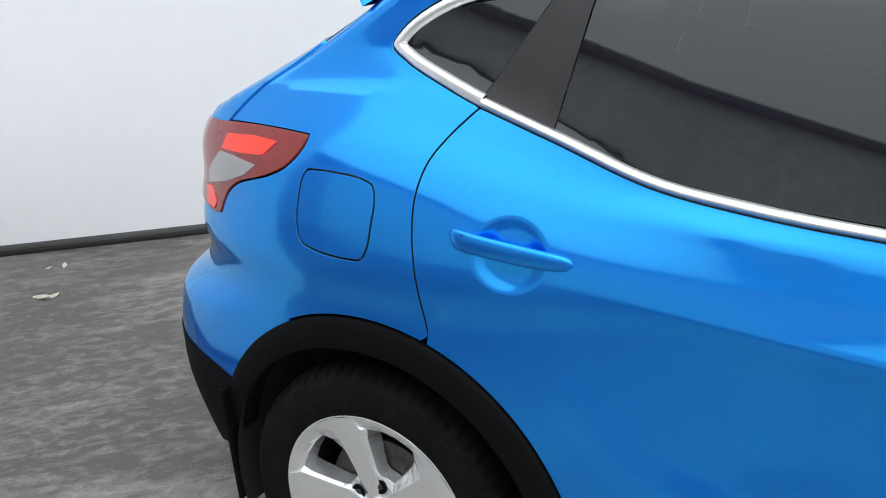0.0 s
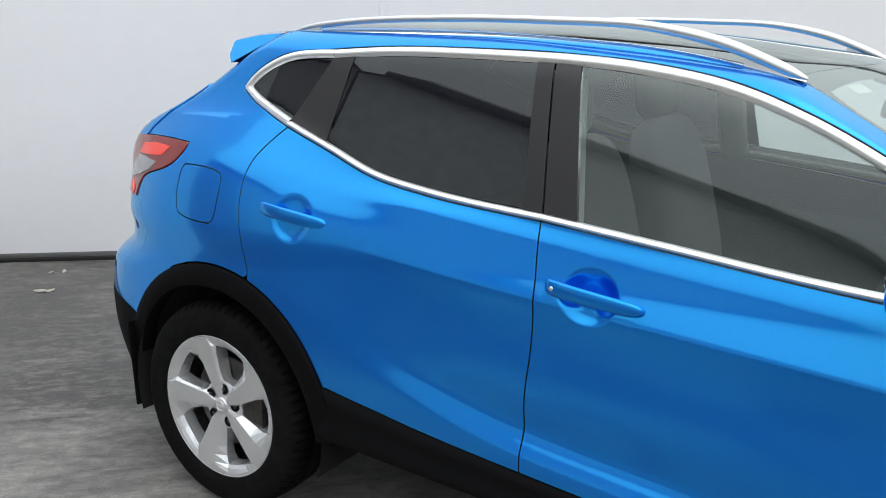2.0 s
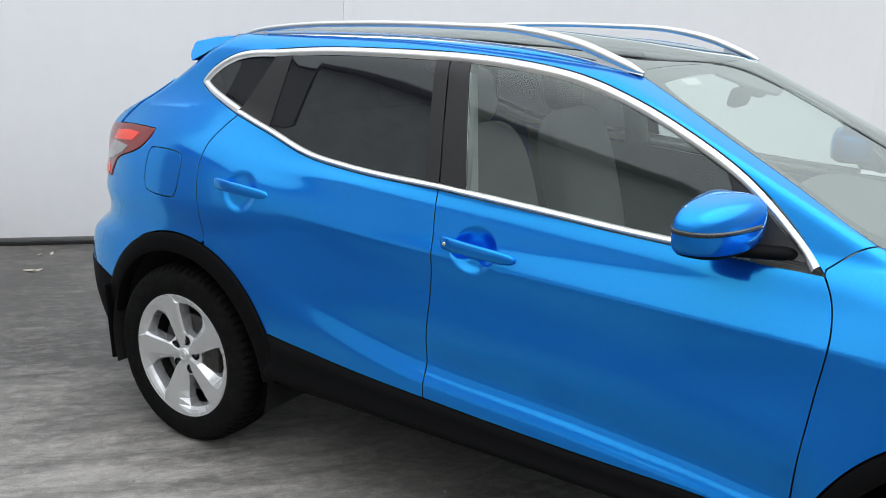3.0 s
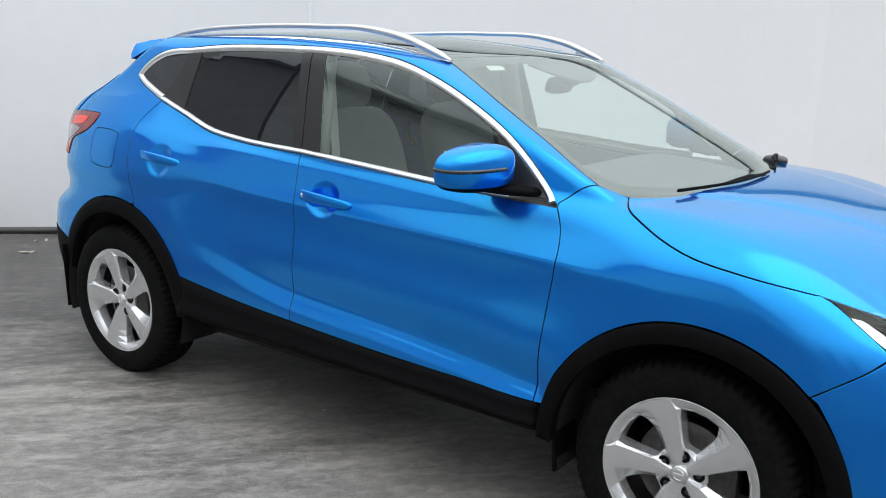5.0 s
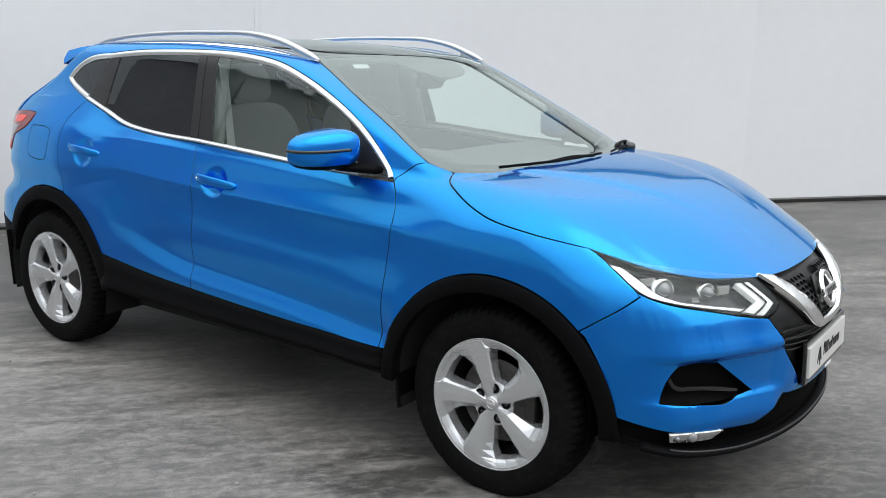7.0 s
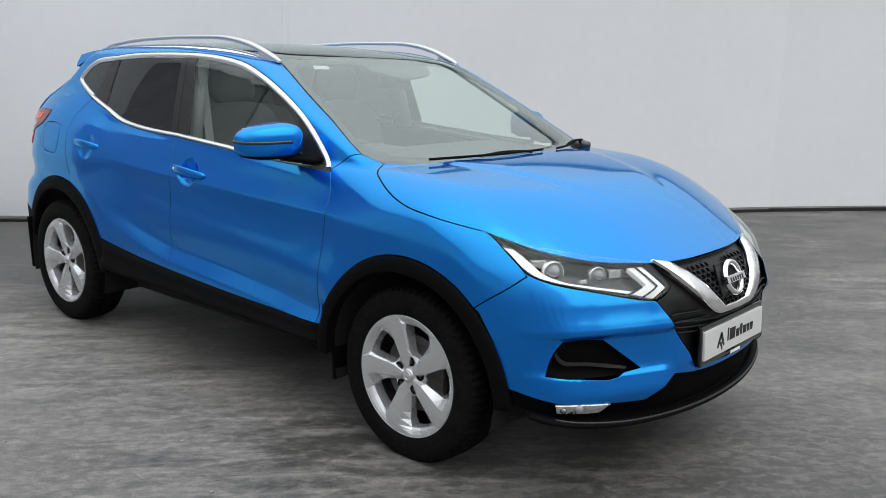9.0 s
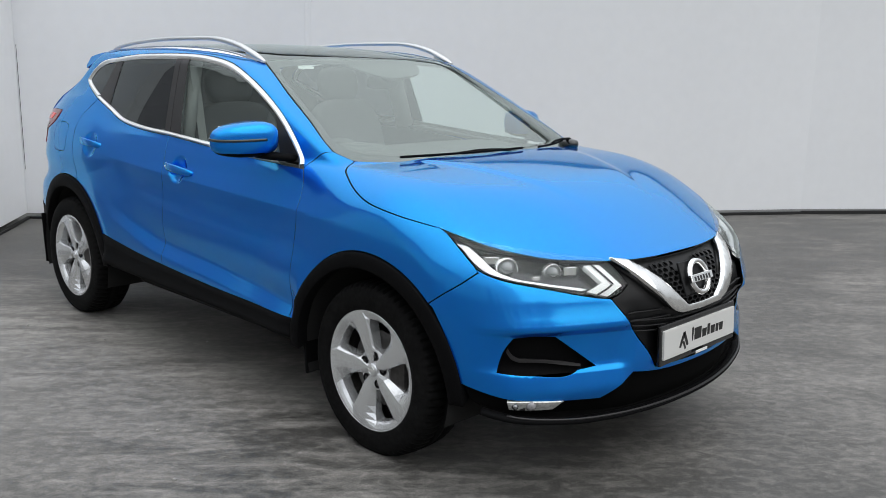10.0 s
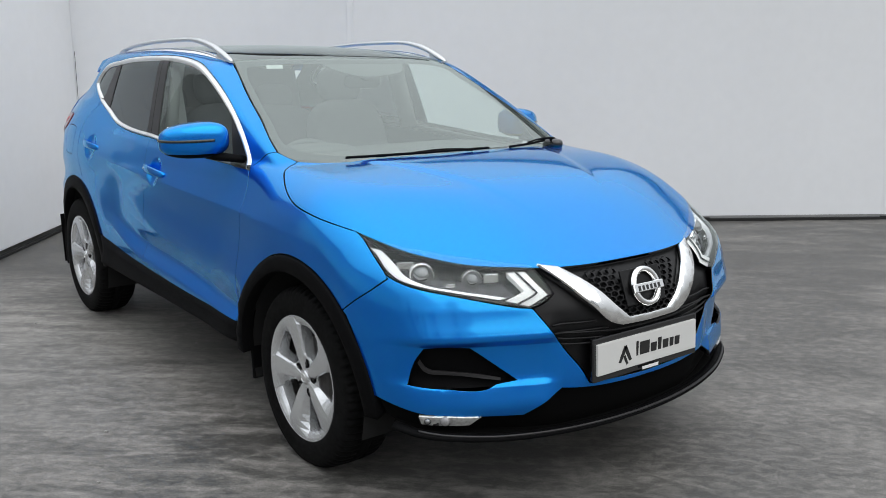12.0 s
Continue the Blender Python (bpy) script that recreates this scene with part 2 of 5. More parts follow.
def panel(name, material, outline, view="side", parent=None, twin=None, holes=(), lift=0.0, gap=.0026, step=.028, depth=.014, label="", shape=None, raise_mid=0.0, dense=(), seam=False):
    """A sheet of the car's skin inside an outline of 3D points, with turned-in edges; twin: the other side's parent, which gets the mirrored sheet."""
    f = shape or body
    to_uv, ray, turn = VIEWS[view]
    outer = inset(to_uv(loop(outline)), gap)
    inner = [inset(to_uv(loop(h)), -gap) for h in holes]
    v, tri = fill(outer, inner, step, dense)
    o, d = ray(v)
    p = cast(f, o, d, 1.9, 76)
    bad = np.isnan(p[:, 0])
    if bad.any():
        good = np.where(~bad)[0]
        for i in np.where(bad)[0]:
            p[i] = p[good[np.argmin(((v[good] - v[i]) ** 2).sum(1))]]
    n = slope(f, p)
    p = p + n * lift
    if raise_mid:
        rim = np.concatenate([outer, *inner])
        near = np.sqrt(np.min(((v[:, None] - rim[None]) ** 2).sum(-1), 1))
        p = p + n * (raise_mid * np.minimum(near / .03, 1) ** .5)[:, None]
    a, b, c = (p[tri[:, i]] for i in range(3))
    wind = (np.cross(b - a, c - a) * n[tri[:, 0]]).sum(1) < 0
    tri[wind] = tri[wind][:, ::-1]
    # turned-in edge along every border
    count = {}
    for t in tri:
        for i in range(3):
            count[(t[i], t[(i + 1) % 3])] = 1
    border = [(i, j) for i, j in count if (j, i) not in count]
    ids = sorted({i for e in border for i in e})
    at = {i: len(p) + 2 * k for k, i in enumerate(ids)}
    mid = p.mean(0)
    extra, en = [], []
    out_dir = {i: np.zeros(3) for i in ids}
    for i, j in border:
        w = np.cross(p[j] - p[i], n[i])
        w = w / (np.linalg.norm(w) + 1e-9)
        out_dir[i] += w
        out_dir[j] += w
    for i in ids:
        w = out_dir[i] / (np.linalg.norm(out_dir[i]) + 1e-9)
        extra += [p[i] + w * .0008 - n[i] * .0008, p[i] - n[i] * depth]
        en += [(w + n[i] * .6) / 1.17, w]
    faces = [tuple(map(int, t)) for t in tri]
    for i, j in border:
        faces += [(int(j), int(i), at[i], at[j]), (at[j], at[i], at[i] + 1, at[j] + 1)]
    verts, normals = np.r_[p, extra], np.r_[n, en]
    made = []
    for k, owner in enumerate((parent, twin) if twin else (parent,)):
        me = (flipped if k else mesh_of)(name, verts, faces, **({"normals": None if raise_mid else normals}))
        me.materials.append(material)
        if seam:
            # the turned-in edge is coloured black to paint in the shade of the panel gap
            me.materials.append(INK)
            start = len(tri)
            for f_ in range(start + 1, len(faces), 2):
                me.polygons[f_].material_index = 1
        made.append(part(name, me, material, owner, label))
    return made if twin else made[0]


def both(half):
    """A closed outline from its right half, which runs from the centre line back to it."""
    k = np.array([1, -1, 1])
    return [*half, *[[tuple(np.array(p) * k) for p in s[::-1]] for s in half[::-1]]]


def strip(name, line, width, side_of, lifts, material, parent, twin, label=""):
    """A moulded strip along a line (x, z) of the flank; lifts: its profile across."""
    q = spline(line, .02)
    e = np.gradient(q, axis=0)
    n = np.c_[-e[:, 1], e[:, 0]] / np.linalg.norm(e, axis=1)[:, None] * side_of
    m = len(lifts)
    rows = [cast(body, *ray_side(q + n * width * k / (m - 1)), 1.9, 76) for k in range(m)]
    rows = [r + slope(body, r) * h for r, h in zip(rows, lifts)]
    verts = np.stack(rows, 1).reshape(-1, 3)
    faces = [(i * m + k, i * m + k + 1, (i + 1) * m + k + 1, (i + 1) * m + k) for i in range(len(q) - 1) for k in range(m - 1)]
    a, b, c = (verts[i] for i in faces[0][:3])
    if np.cross(b - a, c - a)[1] > 0:
        faces = [f[::-1] for f in faces]
    part(name, mesh_of(name, verts, faces), material, parent, label)
    part(name, flipped(name, verts, faces), material, twin, label)


def xz(pts):
    return [(a, 0, b) for a, b in pts]


def lathe(profile, n, axis_y=True, wave=None):
    """Turned round the y axis: profile of (radius, y)."""
    verts, faces = [], []
    m = len(profile)
    for i in range(n):
        a = 2 * math.pi * i / n
        for k, (r, y) in enumerate(profile):
            rr = r - (wave(i, k) if wave else 0)
            verts.append((rr * math.cos(a), y, rr * math.sin(a)))
    for i in range(n):
        for k in range(m - 1):
            j = (i + 1) % n
            faces.append((i * m + k, i * m + k + 1, j * m + k + 1, j * m + k))
    return verts, faces


def tube(line, radius, n=10, flat=1.0, closed=False, up=(0, 0, 1)):
    """A bar swept along a line; radius: a number or one for each point."""
    p = np.asarray(line, float)
    r = np.broadcast_to(np.asarray(radius, float), (len(p),))
    t = np.gradient(p, axis=0)
    t /= np.linalg.norm(t, axis=1)[:, None]
    s = np.cross(t, up)
    s /= np.linalg.norm(s, axis=1)[:, None] + 1e-9
    u = np.cross(s, t)
    ang = np.linspace(0, 2 * math.pi, n, endpoint=False)
    verts = np.concatenate([p[i] + r[i] * (np.cos(ang)[:, None] * s[i] + flat * np.sin(ang)[:, None] * u[i]) for i in range(len(p))])
    faces = [(i * n + k, i * n + (k + 1) % n, (i + 1) * n + (k + 1) % n, (i + 1) * n + k) for i in range(len(p) - 1) for k in range(n)]
    faces += [tuple(range(n))[::-1], tuple(range((len(p) - 1) * n, len(p) * n))]
    return verts, faces


def box(sx, sy, sz, bevel=.01, at=(0, 0, 0), turn=None, segs=2):
    """A bevelled block as a bmesh."""
    bm = bmesh.new()
    bmesh.ops.create_cube(bm, size=1)
    bmesh.ops.scale(bm, vec=(sx, sy, sz), verts=bm.verts)
    if bevel:
        bmesh.ops.bevel(bm, geom=bm.edges[:], offset=bevel, segments=segs, profile=.6, affect="EDGES")
    m = Matrix.Translation(at) @ (turn if turn is not None else Matrix())
    bmesh.ops.transform(bm, matrix=m, verts=bm.verts)
    return bm


def pillow(sx, sy, sz, at, turn=None, power=4.0, n=28):
    """A rounded cushion: a superellipsoid as (verts, faces)."""
    verts, faces = [], []
    f = lambda c: math.copysign(abs(c) ** (2 / power), c)
    for i in range(n + 1):
        th = -math.pi / 2 + math.pi * i / n
        for k in range(2 * n):
            ph = math.pi * k / n
            verts.append((sx / 2 * f(math.cos(th)) * f(math.cos(ph)), sy / 2 * f(math.cos(th)) * f(math.sin(ph)), sz / 2 * f(math.sin(th))))
    for i in range(n):
        for k in range(2 * n):
            a, b = i * 2 * n + k, i * 2 * n + (k + 1) % (2 * n)
            faces.append((a, b, b + 2 * n, a + 2 * n))
    m = Matrix.Translation(at) @ (turn if turn is not None else Matrix())
    return [tuple(m @ Vector(v)) for v in verts], faces


def empty(name, parent=None):
    ob = new(name)
    ob.parent = parent
    return ob


# ---- the yard: ground, white screen walls, the hall behind ----
def slab(name, bm, material, label, category, kind="structure"):
    me = bpy.data.meshes.new(name)
    bm.to_mesh(me)
    bm.free()
    me.materials.append(material)
    return tagged(new(name, me), label, category, "", kind)


def ground_material():
    m = bpy.data.materials.new("scraped_grey_concrete")
    m.use_nodes = True
    n, l = m.node_tree.nodes, m.node_tree.links
    b = n["Principled BSDF"]
    co = n.new("ShaderNodeTexCoord")

    def noise(size, scale, detail, rough, turn=-57):
        mp, t = n.new("ShaderNodeMapping"), n.new("ShaderNodeTexNoise")
        r = n.new("ShaderNodeMapping")
        r.inputs["Rotation"].default_value = (0, 0, radians(turn))
        mp.inputs["Scale"].default_value = (*size, 1)
        t.inputs["Scale"].default_value, t.inputs["Detail"].default_value, t.inputs["Roughness"].default_value = scale, detail, rough
        l.new(co.outputs["Object"], r.inputs[0]), l.new(r.outputs[0], mp.inputs[0]), l.new(mp.outputs[0], t.inputs[0])
        t.inputs["Distortion"].default_value = .5
        return t.outputs[0]

    def ranged(v, lo, hi, a, c):
        r = n.new("ShaderNodeMapRange")
        for k, q in zip((1, 2, 3, 4), (lo, hi, a, c)):
            r.inputs[k].default_value = q
        l.new(v, r.inputs[0])
        return r.outputs[0]

    def math2(op, u, v):
        k = n.new("ShaderNodeMath")
        k.operation = op
        l.new(u, k.inputs[0])
        l.new(v, k.inputs[1])
        return k.outputs[0]

    # soft pale oval beside the car, broken up by scrapes and grit
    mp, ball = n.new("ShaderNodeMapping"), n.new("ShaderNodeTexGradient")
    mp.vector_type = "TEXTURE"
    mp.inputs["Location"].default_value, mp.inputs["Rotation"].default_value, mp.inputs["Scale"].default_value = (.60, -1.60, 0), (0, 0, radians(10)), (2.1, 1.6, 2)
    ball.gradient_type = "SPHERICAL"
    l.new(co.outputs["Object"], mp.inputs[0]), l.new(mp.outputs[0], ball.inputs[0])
    patchy = ranged(ball.outputs["Fac"], 0, .6, 0, .46)
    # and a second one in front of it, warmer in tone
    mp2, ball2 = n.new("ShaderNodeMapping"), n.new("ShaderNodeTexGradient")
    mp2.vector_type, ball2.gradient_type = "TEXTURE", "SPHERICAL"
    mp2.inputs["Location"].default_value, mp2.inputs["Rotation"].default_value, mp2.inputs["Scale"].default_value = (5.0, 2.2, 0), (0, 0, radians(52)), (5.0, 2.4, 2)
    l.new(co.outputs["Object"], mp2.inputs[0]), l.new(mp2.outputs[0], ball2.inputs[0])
    patchy = math2("ADD", patchy, ranged(ball2.outputs["Fac"], 0, .6, 0, .13))
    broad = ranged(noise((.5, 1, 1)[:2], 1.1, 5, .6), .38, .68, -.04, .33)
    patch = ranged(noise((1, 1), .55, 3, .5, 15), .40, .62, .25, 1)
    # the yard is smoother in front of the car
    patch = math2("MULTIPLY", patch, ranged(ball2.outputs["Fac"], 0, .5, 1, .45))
    scrape = math2("MULTIPLY", ranged(noise((.8, 3.4), 2.4, 8, .66, -48), .40, .66, -.20, .50), patch)
    fine = ranged(noise((1, 1.6), 15, 4, .62, -46), .40, .66, -.15, .19)
    total = math2("ADD", math2("ADD", patchy, broad), math2("ADD", scrape, fine))
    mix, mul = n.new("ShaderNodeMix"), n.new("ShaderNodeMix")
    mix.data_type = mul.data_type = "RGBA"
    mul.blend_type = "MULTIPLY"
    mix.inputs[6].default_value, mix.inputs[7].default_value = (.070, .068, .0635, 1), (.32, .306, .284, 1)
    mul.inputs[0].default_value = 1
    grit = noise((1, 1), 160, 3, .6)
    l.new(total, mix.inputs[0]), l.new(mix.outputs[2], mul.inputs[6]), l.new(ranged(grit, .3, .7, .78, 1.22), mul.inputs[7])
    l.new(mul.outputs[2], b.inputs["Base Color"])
    l.new(ranged(total, 0, 1, .42, .8), b.inputs["Roughness"])
    b.inputs["Specular IOR Level"].default_value = .35
    bp = n.new("ShaderNodeBump")
    bp.inputs["Strength"].default_value, bp.inputs["Distance"].default_value = .35, .003
    l.new(grit, bp.inputs["Height"]), l.new(bp.outputs[0], b.inputs["Normal"])
    return m


GROUND = ground_material()
WALL = mat("white_wall_paint", (.79, .80, .815), .75, grain=.012, scale=9, stain=.02, stain_scale=.7)
HALL = mat("grey_hall_cladding", (.56, .58, .57), .7, grain=.15, scale=4, stain=.15, stain_scale=.3)
UNSEEN_DARK = mat("dark_unseen_block", (.30, .305, .31), .7, grain=.15, scale=4, stain=.15, stain_scale=.3)
GUTTER = mat("black_gutter", (.006, .006, .006), .5)
SKIRT = mat("black_wall_foot", (.008, .008, .008), .7)

bm = bmesh.new()
bmesh.ops.create_grid(bm, x_segments=8, y_segments=8, size=250)
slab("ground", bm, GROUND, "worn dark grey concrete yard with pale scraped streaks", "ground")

ALONG = 52.35
# the back wall runs in two straight lengths that meet at a slight bend
BENDS = [(-3.25, .09), (-1.48, 1.95), (1.30, 6.10), (5.6, 11.7)]
foot = empty("baseboard")
tagged(foot, "black strip along the foot of the white walls", "skirting", "", "structure")
HEIGHTS = (.020, .026, .030, .024, .036, .026, .034, .028)
for i, ((ax, ay), (bx, by)) in enumerate(zip(BENDS, BENDS[1:])):
    span, az = math.hypot(bx - ax, by - ay), math.degrees(math.atan2(by - ay, bx - ax))
    wall = slab("wall_back_" + str(i + 1), box(span + .06, .2, 2.55, 0, (span / 2, .1, 1.325)), WALL, "tall plain white painted screen wall", "wall")
    wall.matrix_world = pose(ax, ay, 0, 0, 0, az)
    cap_ = slab("trim_" + str(i + 1), box(span + .1, .3, .12, .01, (span / 2, .08, 2.66)), GUTTER, "black coping along the top of the white wall", "coping")
    cap_.matrix_world = pose(ax, ay, 0, 0, 0, az)
    cuts = np.linspace(0, span, 2 + 2 * (i > 0))
    for k, (a, b) in enumerate(zip(cuts, cuts[1:])):
        h = HEIGHTS[(k + 3 * i) % 8]
        part("strip", box(b - a, .03, h, .003, ((a + b) / 2, -.012, h / 2)), SKIRT, foot).matrix_basis = pose(ax, ay, 0, 0, 0, az)
left_wall = slab("wall_left", box(2.65, .2, 2.55, .01, (1.325, -.1, 1.325)), WALL, "short return of the white screen wall", "wall")
left_wall.matrix_world = pose(-3.25, .09, 0, 0, 0, ALONG - 90)
part("strip", box(2.65, .03, .022, .003, (1.325, .012, .011)), SKIRT, foot).matrix_basis = pose(-3.25, .09, 0, 0, 0, ALONG - 90)

joint = slab("trim_corner", box(.003, .003, 1.10, 0, (0, 0, 1.00)), SKIRT, "thin dark joint in the corner of the white walls", "joint")
joint.matrix_world = pose(-3.242, .097, 0, 0, 0, 8)

hall = empty("warehouse")
tagged(hall, "long grey clad hall with a black gutter", "building")
hall.matrix_world = pose(-5.1, -5.7, 0, 0, 0, -52)
part("wall", box(18, 6, 4.5, .02, (9.2, -3, 2.25)), HALL, hall)
part("gutter", box(18.1, .22, .13, .03, (9.2, .1, 4.56)), GUTTER, hall)
part("roof", box(18.1, 6.2, .12, .02, (9.2, -3.1, 4.69)), HALL, hall)
# added out of view: a dark block that darkens the car's side reflections
unseen_block = empty("unseen_block")
tagged(unseen_block, "unseen dark grey block beside the long hall, added to darken reflections", "building")
unseen_block.matrix_world = pose(-5.1, -5.7, 0, 0, 0, -52)
part("wall", box(16, 6, 4.5, .02, (-7.85, -3, 2.25)), UNSEEN_DARK, unseen_block)
part("gutter", box(16, .22, .13, .03, (-7.85, .1, 4.56)), GUTTER, unseen_block)
part("roof", box(16, 6.2, .12, .02, (-7.85, -3.1, 4.69)), UNSEEN_DARK, unseen_block)

# ---- the car's skin ----
def sp(knots, v):
    """A smooth monotone curve through a few knots (x, y)."""
    k = np.asarray(knots, float)
    x, y = k[:, 0], k[:, 1]
    h = np.diff(x)
    d = np.diff(y) / h
    m = np.zeros_like(y)
    w1, w2 = 2 * h[1:] + h[:-1], h[1:] + 2 * h[:-1]
    same = d[:-1] * d[1:] > 0
    safe0, safe1 = np.where(same, d[:-1], 1), np.where(same, d[1:], 1)
    m[1:-1] = np.where(same, (w1 + w2) / (w1 / safe0 + w2 / safe1), 0)
    m[0], m[-1] = d[0], d[-1]
    v = np.asarray(v, float)
    c = np.clip(v, x[0], x[-1])
    i = np.clip(np.searchsorted(x, c) - 1, 0, len(h) - 1)
    t = (c - x[i]) / h[i]
    r = ((1 + 2 * t) * (1 - t) ** 2 * y[i] + t * (1 - t) ** 2 * h[i] * m[i]
         + t * t * (3 - 2 * t) * y[i + 1] + t * t * (t - 1) * h[i] * m[i + 1])
    return r + np.where(v < x[0], (v - x[0]) * m[0], 0) + np.where(v > x[-1], (v - x[-1]) * m[-1], 0)


def smax(a, b, r):
    h = np.maximum(r - np.abs(a - b), 0)
    return np.maximum(a, b) + h * h / (4 * r)


def smin(a, b, r):
    return -smax(-a, -b, r)


# half width of the lower body along the car
PLAN = [(-0.85, .70), (-0.6, .80), (-0.35, .858), (0, .893), (0.5, .902), (1.2, .905), (2.1, .905), (2.65, .900), (2.95, .886), (3.2, .850), (3.45, .78), (3.6, .70)]
# how far the flank stands in from that, by height
TUCK = [(.15, .075), (.30, .032), (.42, .0120), (.52, .0035), (.62, 0), (.72, .0010), (.80, .0033), (.86, .0062), (.93, .0125), (1.0, .031), (1.07, .072), (1.15, .15), (1.3, .34)]
# the lower crease of the doors
CREASE = [(.3, .76), (.68, .680), (.88, .630), (1.06, .597), (1.56, .560), (1.83, .535), (2.2, .50)]
NOSE = [(.15, 3.40), (.22, 3.47), (.33, 3.53), (.48, 3.555), (.62, 3.552), (.70, 3.545), (.76, 3.522), (.80, 3.488), (.86, 3.40)]
TAIL = [(.2, -.70), (.35, -.78), (.50, -.825), (.70, -.815), (.85, -.765), (1.0, -.715), (1.2, -.66), (1.4, -.60)]
BONNET = [(2.0, 1.13), (2.35, 1.112), (2.6, 1.099), (2.9, 1.055), (3.1, .998), (3.25, .930), (3.35, .868), (3.45, .80), (3.6, .66)]
SHOULDER = [(-.9, .98), (-.6, 1.09), (-.45, 1.165), (-.3, 1.20), (0, 1.21), (.3, 1.15), (.7, 1.10), (1.2, 1.085), (2.0, 1.07), (2.35, 1.10), (4.0, 1.1)]


# the shoulder line through the handles, and the flank's depth above and below it
LINE = [(.3, .985), (.5, .968), (1.1, .934), (1.5, .919), (2.15, .898), (2.75, .882)]
BROW = [(-.54, .011), (-.48, .0055), (-.43, .0018), (-.39, .0004), (-.36, .0006), (-.30, .0044), (-.25, .0100), (-.20, .0164), (-.15, .0218), (-.11, .0240), (-.08, .0242), (-.045, .0228), (-.015, .0204), (0, .0199), (.008, .0219), (.016, .0251), (.03, .0309), (.06, .0435), (.09, .0556), (.12, .0662), (.16, .0795)]


# the hollow above the lower crease and the bright ledge under it
SCOOP = [(-.085, 0), (-.07, .05), (-.045, .40), (-.02, .80), (-.006, .94), (.004, .95), (.02, .87), (.06, .55), (.10, .27), (.14, .09), (.17, .015), (.19, 0)]


def ease(k):
    k = np.clip(k, 0, 1)
    return k * k * (3 - 2 * k)


CUPS = ((.330, 1.013), (1.237, .966))


def side(x, z):
    s = sp(PLAN, x) - sp(TUCK, z - .10 * np.exp(-((x + .1) / .45) ** 2) * np.clip((z - .8) / .2, 0, 1))
    # the shoulder line: a bright slope above, a slack hollow and a soft swell below it
    w = ease((x - .36) / .46) * ease((2.75 - x) / .65) * ease((1.15 - z) / .06)
    s = s + w * (sp(TUCK, z) - sp(BROW, z - sp(LINE, x)))
    for cx, cz, h, wide in ((.02, .345, .004, .16), (2.655, .335, .016, .30)):
        k = np.clip((np.hypot(x - cx, z - cz) - .52) / wide, 0, 1)
        s = s + h * (1 - k * k * (3 - 2 * k))
    for x0, z0 in CUPS:
        q = ((x - x0) / .072) ** 2 + ((z - z0) / .066) ** 2
        k = np.clip((1.15 - q) / .95, 0, 1)
        s = s - .018 * k * k * (3 - 2 * k)
    zc = sp(CREASE, x)
    d = z - zc
    fade = ease((x - .45) / .70) * np.clip((2.24 - x) / .06, 0, 1)
    return s - .031 * fade * sp(SCOOP, np.clip(d, -.085, .19))


def nose(a, z):
    wide = np.clip((a - .37) / .06, 0, 1) * np.clip((.87 - a) / .08, 0, 1)
    brow = sp([(.44, 0), (.452, .002), (.462, .012), (.474, .026), (.488, .032), (.55, .024), (.59, .012), (.604, .003), (.62, 0)], np.clip(z, .44, .62))
    sweep = .018 + .045 * ease((a - .30) / .35) * (1 - ease((a - .70) / .14))
    return sp(NOSE, z) - sweep - .265 * a ** 2 - .38 * a ** 8 + wide * (.022 * np.exp(-((z - .385) / .055) ** 2) + .022 * sp([(.59, 0), (.603, .50), (.616, .95), (.626, 1), (.64, .84), (.67, .42), (.70, .14), (.73, 0)], np.clip(z, .59, .73)) - brow * (.35 + .65 * ease((a - .54) / .15)))


def tail(a, z):
    return sp(TAIL, z) + sp([(.3, .2), (.6, .16), (.70, .19), (.80, .36), (.85, .345), (.9, .32), (.95, .335), (1.0, .335), (1.1, .28), (1.2, .26)], z) * a ** 2 + .35 * a ** 8


def bonnet(x, a):
    return sp(BONNET, x) - .048 * a ** 2 + .008 * sp([(0, 0), (.3, .12), (.7, .88), (1, 1)], np.clip((.56 - .40 * (x - 2.45) - a) / .13, 0, 1)) * np.clip((3.25 - x) / .3, 0, 1)


def lower(x, y, z):
    a = np.abs(y)
    f = smax(a - side(x, z), x - nose(a, z), .16)
    f = smax(f, tail(a, z) - x, .14)
    top = np.where(x > 2.0, bonnet(x, a), sp(SHOULDER, x))
    return smax(f, (z - top) * .9, sp([(1.9, .05), (2.25, .06), (2.6, .13), (3.2, .13), (3.45, .09)], x))


ROOF = [(-.75, 1.43), (-.5, 1.485), (-.2, 1.525), (.3, 1.556), (.8, 1.565), (1.2, 1.55), (1.6, 1.505), (1.9, 1.42)]
GLASS = [(-.75, .60), (-.5, .70), (-.2, .765), (.2, .805), (.6, .822), (1.2, .828), (1.8, .818), (2.2, .79), (2.6, .72)]


def cabin_side(x, z):
    return sp(GLASS, x) - .255 * (z - 1.08) + .06 * np.clip(1.08 - z, 0, .2) - .12 * np.clip(z - 1.2, 0, 1) ** 2


def roof(x, a):
    return sp(ROOF, x) - .055 * a ** 2 - .25 * np.clip(a - .45, 0, 1) ** 2


def screen(a, z):
    return 2.56 - 2.13 * (z - 1.08) - .36 * a ** 2 + .35 * np.clip(z - 1.08, 0, 1) * np.clip(1.5 - z, 0, 1)


def back(a, z):
    return -.54 + 1.505 * (z - 1.165) + .16 * a ** 2


def cabin(x, y, z):
    a = np.abs(y)
    f = smax(a - cabin_side(x, z), z - roof(x, a), .07)
    f = smax(f, (x - screen(a, z)) * .42, .02)
    f = smax(f, (back(a, z) - x) * .9, .06)
    return smax(smax(f, tail(a, z) - x, .06), .97 - z, .08)


